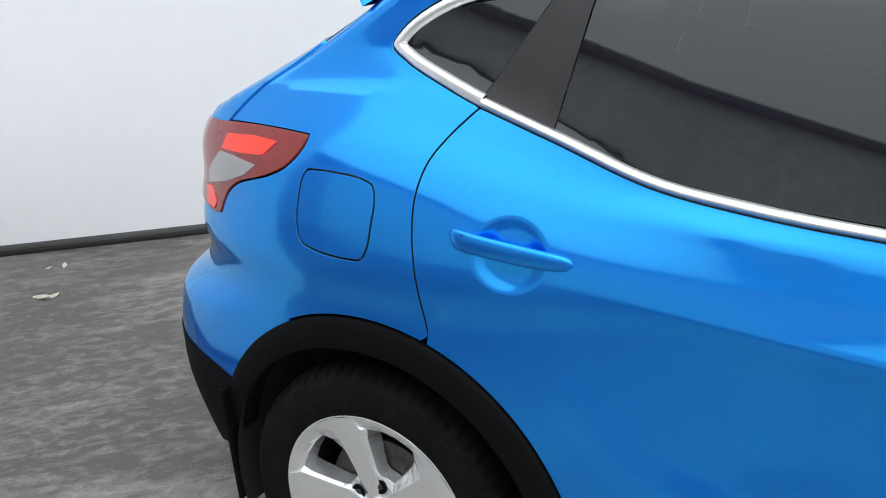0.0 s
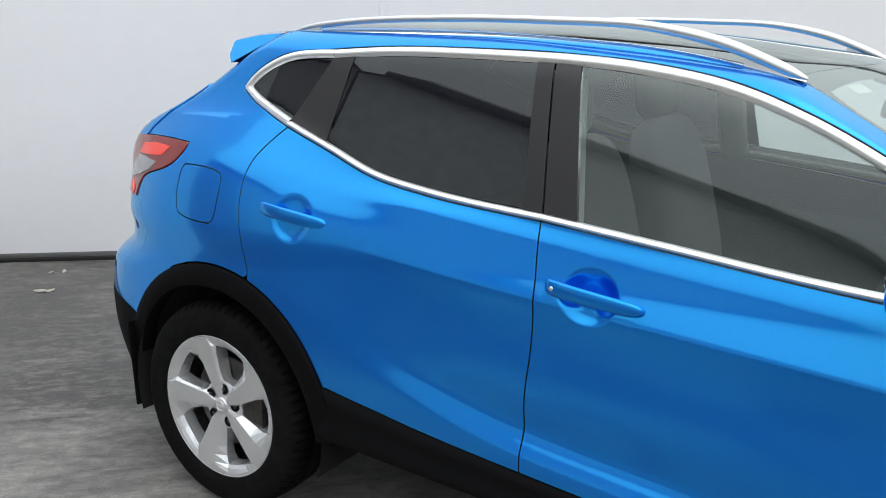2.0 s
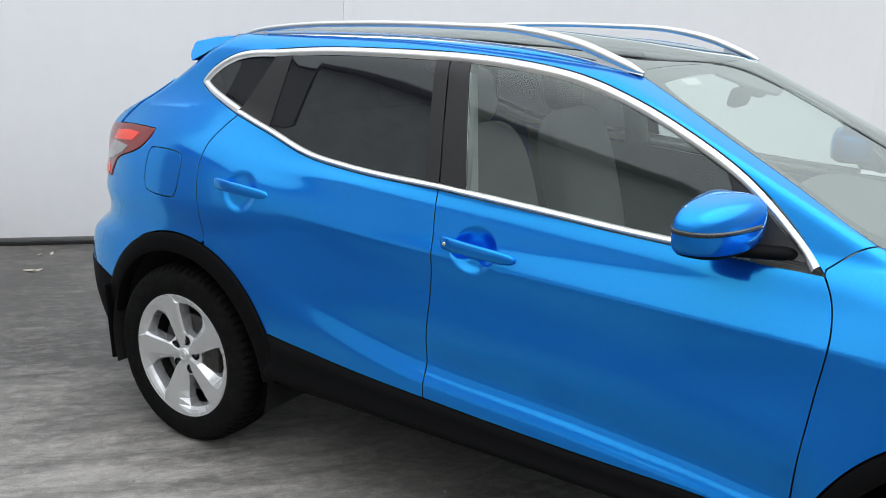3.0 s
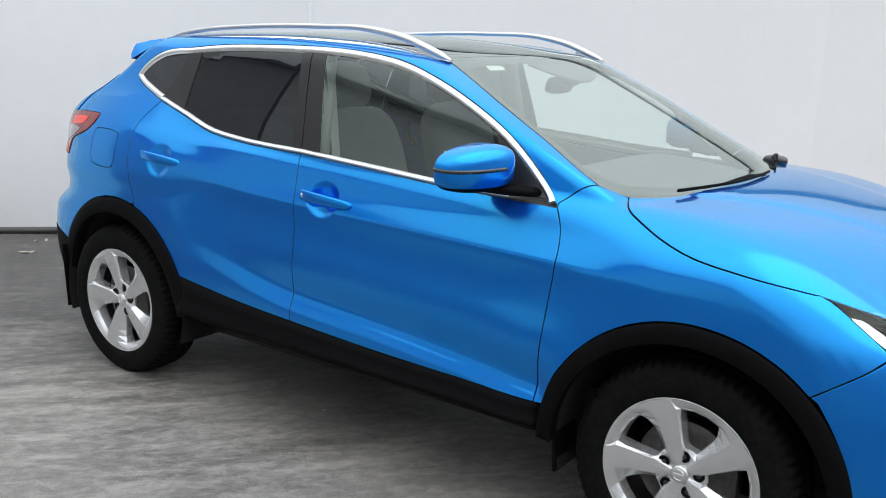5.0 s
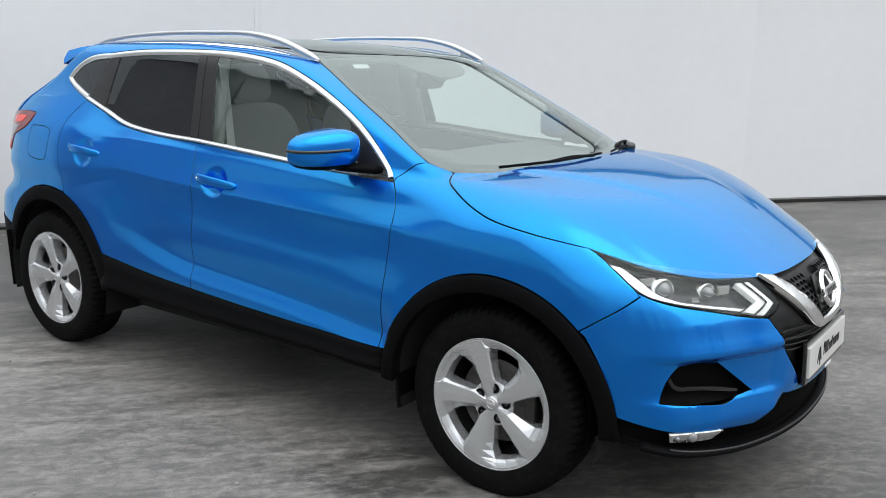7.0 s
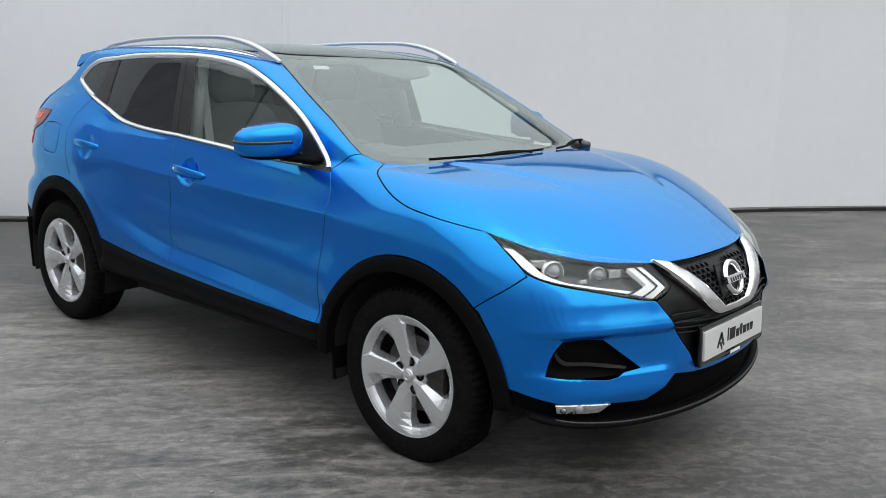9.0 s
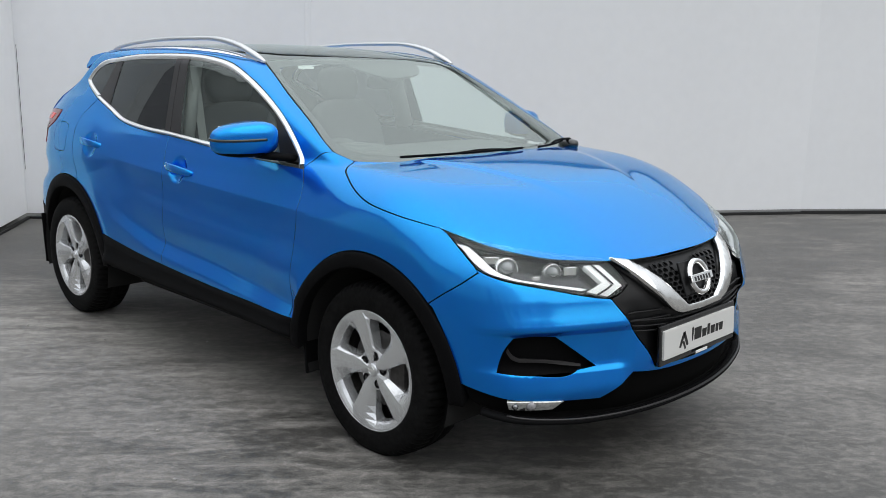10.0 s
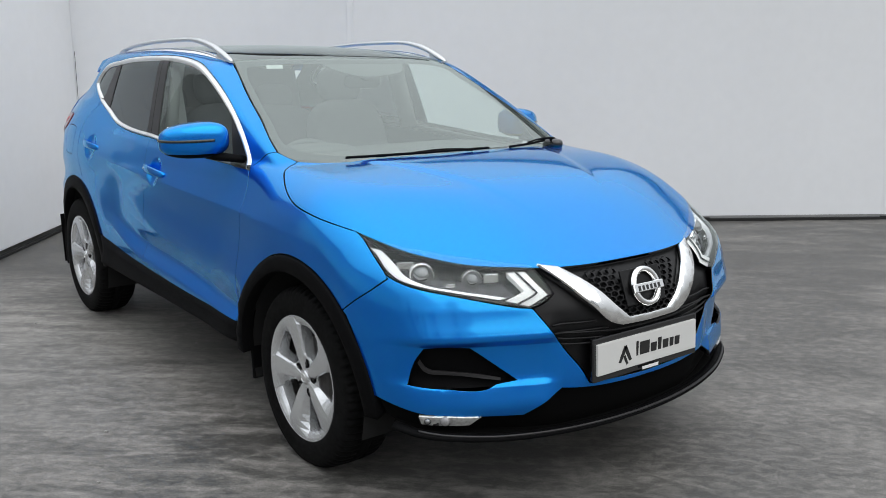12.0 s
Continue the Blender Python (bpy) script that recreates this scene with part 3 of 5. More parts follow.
def body(x, y, z):
    return smin(lower(x, y, z), cabin(x, y, z), sp([(-.5, .16), (.2, .14), (.6, .06), (1.2, .02), (2.0, .015), (2.3, .012)], x))


def cast(f, o, d, far, steps=260):
    """Where rays from o along d first enter f < 0."""
    o, d = np.asarray(o, float), np.asarray(d, float)
    n = len(o)
    lo, hi = np.zeros(n), np.full(n, np.nan)
    prev = np.zeros(n)
    live = np.ones(n, bool)
    for t in np.linspace(0, far, steps)[1:]:
        v = f(*(o + d * t).T)
        hit = live & (v < 0)
        lo[hit], hi[hit] = prev[hit], t
        live &= ~hit
        prev[live] = t
        if not live.any():
            break
    for _ in range(30):
        mid = (lo + hi) / 2
        v = f(*(o + d * mid[:, None]).T)
        lo, hi = np.where(v < 0, lo, mid), np.where(v < 0, mid, hi)
    return o + d * hi[:, None]


def on_side(pts):
    """Points (x, z) set on the right flank."""
    q = np.asarray(pts, float)
    return [tuple(v) for v in cast(body, *ray_side(q), 1.9, 76)]


def on_top(pts):
    q = np.asarray(pts, float)
    return [tuple(v) for v in cast(body, *ray_top(q), 1.9, 76)]


def uv_barrel(p):
    return np.stack([p[..., 0], np.arctan2(p[..., 1], p[..., 2] - .35) * .9], -1)


def ray_barrel(q):
    s, c = np.sin(q[:, 1] / .9), np.cos(q[:, 1] / .9)
    return np.c_[q[:, 0], 1.5 * s, .35 + 1.5 * c], np.c_[np.zeros(len(q)), -s, -c]


VIEWS["barrel"] = (uv_barrel, ray_barrel, 1)

GAP_C = [(.165, .82), (.145, .93), (.130, 1.03), (.127, 1.09), (.138, 1.15), (.165, 1.195), (.215, 1.25)]
GAP_B = [(1.10, .482), (1.092, .65), (1.10, .80), (1.10, .93), (1.086, 1.03), (1.075, 1.113)]
GAP_F = [(2.17, .446), (2.177, .59), (2.192, .78), (2.205, .93), (2.19, 1.01), (2.165, 1.058)]
BELT = [(.215, 1.25), (.376, 1.203), (.553, 1.15), (.727, 1.128), (1.075, 1.113), (1.42, 1.092), (1.73, 1.072), (2.165, 1.058)]
CREST = [(.215, 1.25), (.127, 1.281), (.03, 1.32), (-.006, 1.345), (.012, 1.375), (.127, 1.447), (.34, 1.478), (.54, 1.496), (.80, 1.505), (1.03, 1.507), (1.25, 1.498),
         (1.46, 1.470), (1.60, 1.43), (1.73, 1.378), (1.95, 1.26), (2.08, 1.151), (2.165, 1.058)]
SILL = [(.47, .541), (.785, .504), (1.10, .482), (1.57, .458), (2.17, .446)]
TOPIN = [(.02, 1.344), (.045, 1.372), (.127, 1.421), (.34, 1.453), (.54, 1.471), (.80, 1.480), (1.03, 1.482), (1.25, 1.473), (1.46, 1.446), (1.60, 1.404), (1.73, 1.350), (1.95, 1.229), (2.06, 1.135), (2.125, 1.078)]
BELTIN = [(.02, 1.344), (.127, 1.302), (.22, 1.267), (.376, 1.222), (.553, 1.17), (.727, 1.147), (1.08, 1.132), (1.42, 1.111), (1.85, 1.085), (2.125, 1.077)]


def arc(cx, cz, r, a0, a1, n=15):
    return [(cx + r * math.cos(radians(a)), cz + r * math.sin(radians(a))) for a in np.linspace(a0, a1, n)]


def angle_on(cx, cz, x, z):
    return math.degrees(math.atan2(z - cz, x - cx))


RCX, RCZ, RR = .02, .345, .477
FCX, FCZ, FR = 2.655, .335, .468
JOINT = [(2.165, -.80, 1.066), (2.20, -.785, 1.10), (2.262, -.738, 1.128)]
SCREEN_EDGE = [(2.262, -.738, 1.128), (2.188, -.732, 1.169), (2.06, -.70, 1.236), (1.85, -.66, 1.343), (1.70, -.625, 1.42), (1.567, -.592, 1.482)]
HOOD_SIDE = [(2.347, -.704, 1.099), (2.385, -.77, 1.068), (2.44, -.805, 1.043), (2.52, -.84, 1.01), (2.62, -.868, .981), (2.786, -.876, .957), (2.90, -.855, .942), (2.959, -.836, .933)]
WING_SEAM = on_side([(3.15, .803), (3.105, .762), (3.037, .713), (2.98, .672)])
WING_TIP = on_side([(2.959, .933), (2.996, .915), (3.062, .870), (3.13, .822)])
HOOD_FRONT = [(2.959, -.836, .933), (3.038, -.810, .914), (3.115, -.773, .895), (3.25, -.645, .864), (3.338, -.480, .838), (3.385, -.358, .823), (3.412, -.2, .816), (3.42, 0, .814)]
HOOD_BACK = [(2.525, 0, 1.098), (2.51, -.25, 1.095), (2.453, -.51, 1.088), (2.347, -.704, 1.099)]
LAMP_LOW = [(3.474, -.490, .710), (3.462, -.528, .714), (3.429, -.606, .729), (3.370, -.695, .751), (3.290, -.767, .771), (3.222, -.805, .787), (3.162, -.828, .806), (3.13, -.84, .822)]

car = empty("car")
tagged(car, "bright blue compact SUV with silver five-spoke wheels and black cladding", "car")

# doors, with finer skin along the lower fold
FOLD = [(x, float(sp(CREASE, x)) - .020, .055, .0062) for x in np.arange(.72, 2.16, .05)] + [(x, float(sp(LINE, x)) + .006, .040, .0048) for x in np.arange(.46, 2.16, .036) if min(abs(x - .330), abs(x - 1.237)) > .13]
rear_arc = on_side(arc(RCX, RCZ, RR, angle_on(RCX, RCZ, .165, .82), 24))
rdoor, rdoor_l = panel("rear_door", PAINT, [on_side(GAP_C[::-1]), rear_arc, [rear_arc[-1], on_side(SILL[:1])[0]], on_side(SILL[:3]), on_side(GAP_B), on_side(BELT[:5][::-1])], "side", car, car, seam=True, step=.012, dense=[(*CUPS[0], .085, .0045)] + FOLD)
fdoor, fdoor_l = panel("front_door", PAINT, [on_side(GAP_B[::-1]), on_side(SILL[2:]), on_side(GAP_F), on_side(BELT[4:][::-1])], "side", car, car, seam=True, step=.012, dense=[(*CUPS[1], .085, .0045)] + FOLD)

# wings, rear quarter with the roof frame, bonnet
front_arc = on_side(arc(FCX, FCZ, FR, angle_on(FCX, FCZ, 2.98, .672), 166))
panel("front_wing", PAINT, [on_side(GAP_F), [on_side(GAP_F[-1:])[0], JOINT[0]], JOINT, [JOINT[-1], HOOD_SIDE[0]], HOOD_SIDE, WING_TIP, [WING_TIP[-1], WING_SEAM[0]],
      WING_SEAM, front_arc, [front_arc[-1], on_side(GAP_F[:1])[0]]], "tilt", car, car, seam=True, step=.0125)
DITCH = on_top([(1.567, -.592), (1.3, -.575), (.8, -.56), (.3, -.56), (.06, -.572)])
SPOILER_SEAM = on_top([(.06, -.572), (.03, -.62)]) + [(-.095, -.688, 1.414)]
DPILLAR = [(-.095, -.688, 1.414), (-.166, -.693, 1.366), (-.324, -.725, 1.245), (-.414, -.764, 1.163)]
LAMP_TOP = [(-.414, -.764, 1.163), (-.326, -.789, 1.170), (-.218, -.811, 1.173), (-.150, -.823, 1.172)]
LAMP_UNDER = [(-.150, -.823, 1.172), (-.155, -.835, 1.15), (-.194, -.852, 1.106), (-.240, -.854, 1.083), (-.360, -.833, 1.038), (-.392, -.828, 1.01), (-.412, -.822, .963)]
BUMPER_SEAM = [(-.412, -.822, .963), (-.33, -.86, .90), (-.25, -.877, .81), (-.197, -.881, .765)]
quarter_arc = on_side(arc(RCX, RCZ, RR, angle_on(RCX, RCZ, -.197, .765), angle_on(RCX, RCZ, .165, .82)))
FUEL = [on_side([(-.131, 1.110), (-.06, 1.113), (.002, 1.109), (.030, 1.100), (.039, 1.075), (.036, 1.02), (.028, .975), (.015, .955), (-.02, .95), (-.113, .955), (-.140, .965), (-.149, .99), (-.148, 1.06), (-.143, 1.095), (-.131, 1.110)])]
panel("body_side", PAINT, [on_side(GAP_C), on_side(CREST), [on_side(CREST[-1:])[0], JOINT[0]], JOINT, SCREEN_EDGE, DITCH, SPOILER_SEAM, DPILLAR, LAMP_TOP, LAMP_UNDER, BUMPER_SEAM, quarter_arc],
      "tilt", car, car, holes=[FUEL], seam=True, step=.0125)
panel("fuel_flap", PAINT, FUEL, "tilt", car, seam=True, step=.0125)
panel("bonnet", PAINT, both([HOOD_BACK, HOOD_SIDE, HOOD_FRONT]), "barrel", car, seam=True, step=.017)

# glass and black pillars
def pane(name, material, b0, t0, b1, t1, parent, twin, lift, gap=.0015):
    xs_t, xs_b = np.linspace(t0, t1, 9), np.linspace(b0, b1, 9)
    top, low = np.c_[xs_t, sp(TOPIN, xs_t)], np.c_[xs_b, sp(BELTIN, xs_b)]
    segs = [xz(low)]
    if np.hypot(*(low[-1] - top[-1])) > .003:
        segs.append(xz([low[-1], top[-1]]))
    segs.append(xz(top[::-1]))
    if np.hypot(*(low[0] - top[0])) > .003:
        segs.append(xz([top[0], low[0]]))
    return panel(name, material, segs, "side", parent, twin, lift=lift, gap=gap, step=.04, depth=.006)


pane("quarter_glass", PRIVACY, .02, .02, .215, .335, car, car, -.003)
pane("c_pillar_trim", PILLAR, .215, .335, .365, .412, rdoor, rdoor_l, -.001)
pane("window_glass", PRIVACY, .365, .412, 1.022, .985, rdoor, rdoor_l, -.004)
pane("pillar_trim", PILLAR, 1.022, .985, 1.075, 1.032, rdoor, rdoor_l, 0)
pane("pillar_trim", PILLAR, 1.079, 1.036, 1.168, 1.104, fdoor, fdoor_l, 0)
pane("window_glass", TINTED, 1.168, 1.104, 1.985, 1.90, fdoor, fdoor_l, -.004)
pane("mirror_triangle", PILLAR, 1.985, 1.90, 2.12, 2.115, fdoor, fdoor_l, -.001)
for line, owner in ((CREST[:7], (car, car)), (CREST[6:10], (rdoor, rdoor_l)), (CREST[9:-1] + [(2.152, 1.076)], (fdoor, fdoor_l))):
    strip("window_trim", line, .025, -1, (-.004, .004, .007, .009, .009, .006, -.004), BRIGHT, *owner, "bright chrome strip")
for line, owner in ((BELT[:5], (rdoor, rdoor_l)), (BELT[4:7] + [(1.99, 1.063)], (fdoor, fdoor_l))):
    strip("window_trim", line, .020, 1, (-.004, .007, .011, .010, .008, .005, -.004), BRIGHT, *owner, "bright chrome strip")

SCREEN_BASE = [(2.55, 0, 1.085), (2.53, -.25, 1.085), (2.47, -.50, 1.09), (2.36, -.69, 1.095), (2.262, -.738, 1.128)]
SCREEN_TOP = [(1.567, -.592, 1.482), (1.60, -.40, 1.49), (1.632, -.2, 1.495), (1.643, 0, 1.497)]
panel("windscreen", SCREEN, both([SCREEN_BASE, SCREEN_EDGE, SCREEN_TOP]), "barrel", car, step=.05, depth=.006, lift=-.001)
FRIT = [[(2.475, 0, 1.10), (2.455, -.25, 1.10), (2.395, -.48, 1.105), (2.31, -.625, 1.115)], [(2.31, -.625, 1.115), (2.235, -.672, 1.145), (2.06, -.652, 1.236), (1.85, -.614, 1.343), (1.70, -.580, 1.42), (1.645, -.556, 1.46)],
        [(1.645, -.556, 1.46), (1.662, -.40, 1.47), (1.69, -.2, 1.475), (1.70, 0, 1.475)]]
panel("screen_border", INK, both([SCREEN_BASE, SCREEN_EDGE, SCREEN_TOP]), "barrel", car, holes=[both(FRIT)], step=.05, depth=.001, lift=-.009, label="black printed border of the windscreen")
ROOF_FRONT = [(1.65, 0, 1.5), (1.638, -.2, 1.5), (1.606, -.40, 1.495), (1.573, -.586, 1.485)]
panel("roof", ROOFGLASS, both([ROOF_FRONT, DITCH, on_top([(.06, -.572), (.03, -.3), (.02, 0)])]), "barrel", car, step=.04, label="black glass roof")

# black cladding
for cx, cz, r, a0, a1 in ((RCX, RCZ, RR, 2, 168), (FCX, FCZ, FR, -2, 180)):
    o, i = arc(cx, cz, r - .002, a0, a1, 25), arc(cx - .005, cz - .005, .408, a0, a1, 25)
    panel("arch_cladding", BLACK, [xz(o), xz([o[-1], i[-1]]), xz(i[::-1]), xz([i[0], o[0]])], "side", car, car, lift=.010, step=.025, depth=.05, raise_mid=.003)
def skin_y(x, z):
    return cast(body, *ray_side(np.array([[x, z]])), 1.9, 200)[0, 1]


SILL_PROFILE = [(1, 0, -.016), (1, 0, .004), (.62, 0, .006), (.34, 0, .008), (.14, 0, .017), (0, 0, .021), (0, -.008, .019), (0, -.022, -.004), (0, -.050, -.045), (0, -.075, -.10), (0, -.070, -.17)]


def sill():
    """The sill's black cladding: a step out to a ledge, then tucked away under the doors."""
    xs, n, verts = np.linspace(.425, 2.185, 61), len(SILL_PROFILE), []
    for x in xs:
        top = float(np.interp(x, [p[0] for p in SILL], [p[1] for p in SILL])) - .003
        ledge = .400 - .012 * (x - .4)
        y = float(skin_y(x, top))
        end = .030 * (1 - ease((x - .425) / .05)) + .012 * ease((x - 2.13) / .05)
        verts += [(x, y - out + end * (k < 1), ledge + k * (top - ledge) + dz) for k, dz, out in SILL_PROFILE]
    faces = [(i * n + k, i * n + k + 1, (i + 1) * n + k + 1, (i + 1) * n + k) for i in range(60) for k in range(n - 1)]
    return verts, faces + [tuple(range(n))[::-1], tuple(range(60 * n, 61 * n))]


sill_verts, sill_faces = sill()
part("sill_cladding", mesh_of("sill_cladding", sill_verts, sill_faces), BLACK, car)
part("sill_cladding", mesh_of("sill_cladding", [(x, -y, z) for x, y, z in sill_verts], [f[::-1] for f in sill_faces]), BLACK, car)

# front end
BL = [(3.105, -.864, .405), (3.06, -.866, .535), (2.98, -.875, .672)]
BUMPER_LOW = [(3.538, 0, .408), (3.535, -.236, .413), (3.513, -.379, .430)]
BUMPER_IN = [(3.513, -.379, .430), (3.49, -.45, .385), (3.463, -.506, .348)]
BUMPER_OUT = [(3.463, -.506, .348), (3.38, -.67, .356), (3.268, -.796, .370), (3.18, -.84, .388), (3.105, -.864, .405)]
GRILLE_EDGE = [(3.478, -.481, .706), (3.501, -.425, .633), (3.514, -.368, .558), (3.528, -.310, .492), (3.533, -.268, .432)]
STRIP = [(3.533, -.268, .432), (3.54, 0, .425)]
VENT = [[(3.286, -.790, .586), (3.331, -.758, .590), (3.398, -.688, .585)], [(3.398, -.688, .585), (3.43, -.617, .532), (3.466, -.540, .473)], [(3.466, -.540, .473), (3.440, -.606, .465)], [(3.440, -.606, .465), (3.437, -.648, .450), (3.348, -.748, .456), (3.242, -.821, .466)], [(3.242, -.821, .466), (3.258, -.806, .54), (3.286, -.790, .586)]]
flip = lambda segs: [[(x, -y, z) for x, y, z in s] for s in segs]
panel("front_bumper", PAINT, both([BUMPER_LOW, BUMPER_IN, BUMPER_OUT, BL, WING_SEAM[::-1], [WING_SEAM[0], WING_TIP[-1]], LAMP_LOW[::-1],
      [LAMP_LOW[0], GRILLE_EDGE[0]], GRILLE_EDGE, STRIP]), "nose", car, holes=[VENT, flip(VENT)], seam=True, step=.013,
      dense=[(sgn * math.atan2(y, 3.50 - .34 * y * y - 2.5) * .95, z, .034, .0055) for sgn in (1, -1) for z in (.466, .612) for y in np.arange(.36, .80, .034)])
panel("bumper_vent", BLACK, VENT, "nose", car, car, lift=-.04, gap=-.006, step=.02, depth=-.036)
panel("vent_bar", PILLAR, [[(3.268, -.796, .543), (3.285, -.786, .517), (3.309, -.770, .504)], [(3.309, -.770, .504), (3.395, -.690, .494), (3.452, -.592, .481)], [(3.452, -.592, .481), (3.454, -.594, .474)],
      [(3.454, -.594, .474), (3.395, -.690, .486), (3.310, -.771, .494)], [(3.310, -.771, .494), (3.285, -.790, .505), (3.262, -.798, .533)], [(3.262, -.798, .533), (3.268, -.796, .543)]], "nose", car, car, lift=-.010, gap=0, step=.02, depth=.012)
TIP = (3.471, -.392, .747)
GRILLE_TOP = [(3.42, 0, .812), (3.412, -.2, .814), (3.385, -.358, .821), (3.367, -.405, .827)]
grille = panel("grille", COMB, both([GRILLE_TOP, [GRILLE_TOP[-1], (3.424, -.400, .791), TIP], [TIP, (3.479, -.440, .723), (3.474, -.488, .708)], GRILLE_EDGE, STRIP]), "nose", car, lift=-.022, step=.03, depth=-.02)
VOUT = [(3.369, -.388, .824), (3.471, -.325, .754), (3.520, -.255, .684), (3.537, -.198, .636), (3.546, -.14, .615)]
panel("grille_surround", CHROME, both([[(3.551, 0, .640), (3.545, -.105, .642)], [(3.545, -.105, .642), (3.533, -.158, .682), (3.495, -.225, .744), (3.40, -.318, .813)], [(3.40, -.318, .813), VOUT[0]], VOUT, [VOUT[-1], (3.553, 0, .612)]]), "nose", grille, lift=.012, step=.02, depth=.03, label="chrome V-shaped bar", raise_mid=.002)
LAMP = [HOOD_FRONT[:5] + [(3.367, -.405, .829)], [(3.367, -.405, .829), (3.424, -.402, .791), TIP], [TIP, (3.479, -.440, .723), (3.474, -.490, .710)], LAMP_LOW, WING_TIP[::-1]]
lamp, lamp_l = panel("headlamp", LAMPBLACK, LAMP, "nose", car, car, lift=-.055, step=.03, depth=-.05, label="clear headlamp with a white chevron light guide")
panel("lamp_glass", CLEAR, LAMP, "nose", lamp, lamp_l, lift=.001, step=.03, depth=.004)
panel("light_guide", DRL, [[(3.366, -.499, .819), (3.380, -.434, .817)], [(3.380, -.434, .817), (3.462, -.405, .750)], [(3.462, -.405, .750), (3.472, -.488, .719)], [(3.472, -.488, .719), (3.441, -.562, .738)], [(3.441, -.562, .738), (3.439, -.483, .765)], [(3.439, -.483, .765), (3.366, -.499, .819)]], "nose", lamp, lamp_l, lift=-.014, gap=0, step=.02, depth=.02)

rear = [[(-.7, 0, .97), (-.66, -.45, .968), (-.57, -.70, .962), (-.493, -.780, .958), (-.412, -.822, .960)], BUMPER_SEAM, on_side(arc(RCX, RCZ, RR, angle_on(RCX, RCZ, -.197, .765), 153, 8)), [on_side(arc(RCX, RCZ, RR, 153, 154, 2))[0], (-.50, -.83, .585), (-.64, -.774, .595), (-.80, -.3, .6), (-.83, 0, .6)]]
panel("rear_bumper", PAINT, both(rear), "tail", car, gap=-.0023, step=.018)
panel("bumper_skirt", BLACK, both([[(-.83, 0, .6), (-.80, -.3, .6), (-.64, -.774, .595), (-.50, -.83, .585), on_side(arc(RCX, RCZ, RR, 153, 154, 2))[0]], [on_side(arc(RCX, RCZ, RR, 153, 154, 2))[0], (-.42, -.86, .46), (-.44, -.85, .36)], [(-.44, -.85, .36), (-.60, -.78, .30), (-.78, 0, .29)]]), "tail", car, step=.04, lift=.003)
TL_IN = [(-.57, -.70, .964), (-.58, -.62, 1.02), (-.56, -.58, 1.13)]
TL_EDGE = [(-.56, -.58, 1.13), (-.50, -.70, 1.150), (-.414, -.764, 1.163)]
TL = [LAMP_TOP, LAMP_UNDER, [(-.412, -.822, .963), (-.457, -.803, .958), (-.493, -.780, .962), (-.57, -.70, .964)], TL_IN, TL_EDGE]
tl, tl_l = panel("tail_lamp", REDLENS, TL, "tail", car, car, lift=.004, step=.022, label="red and clear wrap-round tail lamp")
def lamp_piece(name, material, pts):
    segs = [[a, b] for a, b in zip(pts, pts[1:] + pts[:1])]
    panel(name, material, segs, "tail", tl, tl_l, lift=.006, gap=0, step=.02, depth=.004)


lamp_piece("reflector_strip", REDBRIGHT, [(-.395, -.775, 1.138), (-.30, -.80, 1.148), (-.225, -.815, 1.147), (-.255, -.822, 1.117), (-.33, -.81, 1.110), (-.412, -.785, 1.105)])
lamp_piece("clear_lens", PALELENS, [(-.418, -.787, 1.098), (-.36, -.81, 1.100), (-.275, -.832, 1.095), (-.31, -.835, 1.070), (-.385, -.82, 1.042), (-.48, -.775, 1.015), (-.47, -.77, 1.05)])
lamp_piece("reflector_foot", REDBRIGHT, [(-.49, -.775, 1.008), (-.455, -.79, 1.012), (-.428, -.81, .985), (-.44, -.81, .968), (-.49, -.782, .970)])
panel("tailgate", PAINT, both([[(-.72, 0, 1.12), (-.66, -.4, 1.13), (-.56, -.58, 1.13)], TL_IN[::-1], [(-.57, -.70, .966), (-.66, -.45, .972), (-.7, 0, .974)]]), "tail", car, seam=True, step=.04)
panel("rear_window", PRIVACY, both([[(-.50, 0, 1.465), (-.36, -.45, 1.46), (-.12, -.672, 1.44)], [(-.12, -.672, 1.44), (-.324, -.715, 1.250), (-.418, -.76, 1.167)], TL_EDGE[::-1], [(-.56, -.58, 1.134), (-.66, -.4, 1.134), (-.72, 0, 1.124)]]), "tail", car, step=.05)
def spoiler():
    verts = []
    for u in np.linspace(-1, 1, 41):
        k = 1 - abs(u) ** 2.5
        xt, zt = -.126 - .17 * k, 1.478 + .020 * k
        for x, z in ((.058, 1.508 + .028 * k), (-.03, 1.498 + .024 * k), (xt + .03, zt + .006), (xt + .006, zt + .001), (xt, zt - .006), (xt + .005, zt - .040), (xt + .012, zt - .050), (-.098, 1.412)):
            verts.append((x, u * (.618 + (1.508 - min(z, 1.508)) * .72), z))
    n = 8
    faces = [(i * n + k, (i + 1) * n + k, (i + 1) * n + (k + 1) % n, i * n + (k + 1) % n) for i in range(40) for k in range(n)]
    faces += [tuple(range(n)), tuple(range(40 * n, 41 * n))[::-1]]
    return verts, faces


part("spoiler", mesh_of("spoiler", *spoiler(), False), PAINT, car)
# painted edge of the tailgate beside the rear window
panel("tailgate_edge", PAINT, [[(-.215, -.702, 1.335), (-.324, -.727, 1.243), (-.416, -.766, 1.161)], [(-.416, -.766, 1.161), (-.50, -.70, 1.150)], [(-.50, -.70, 1.150), (-.40, -.66, 1.25), (-.30, -.63, 1.335)], [(-.30, -.63, 1.335), (-.215, -.702, 1.335)]], "tail", car, car, lift=.004, gap=0, step=.02)

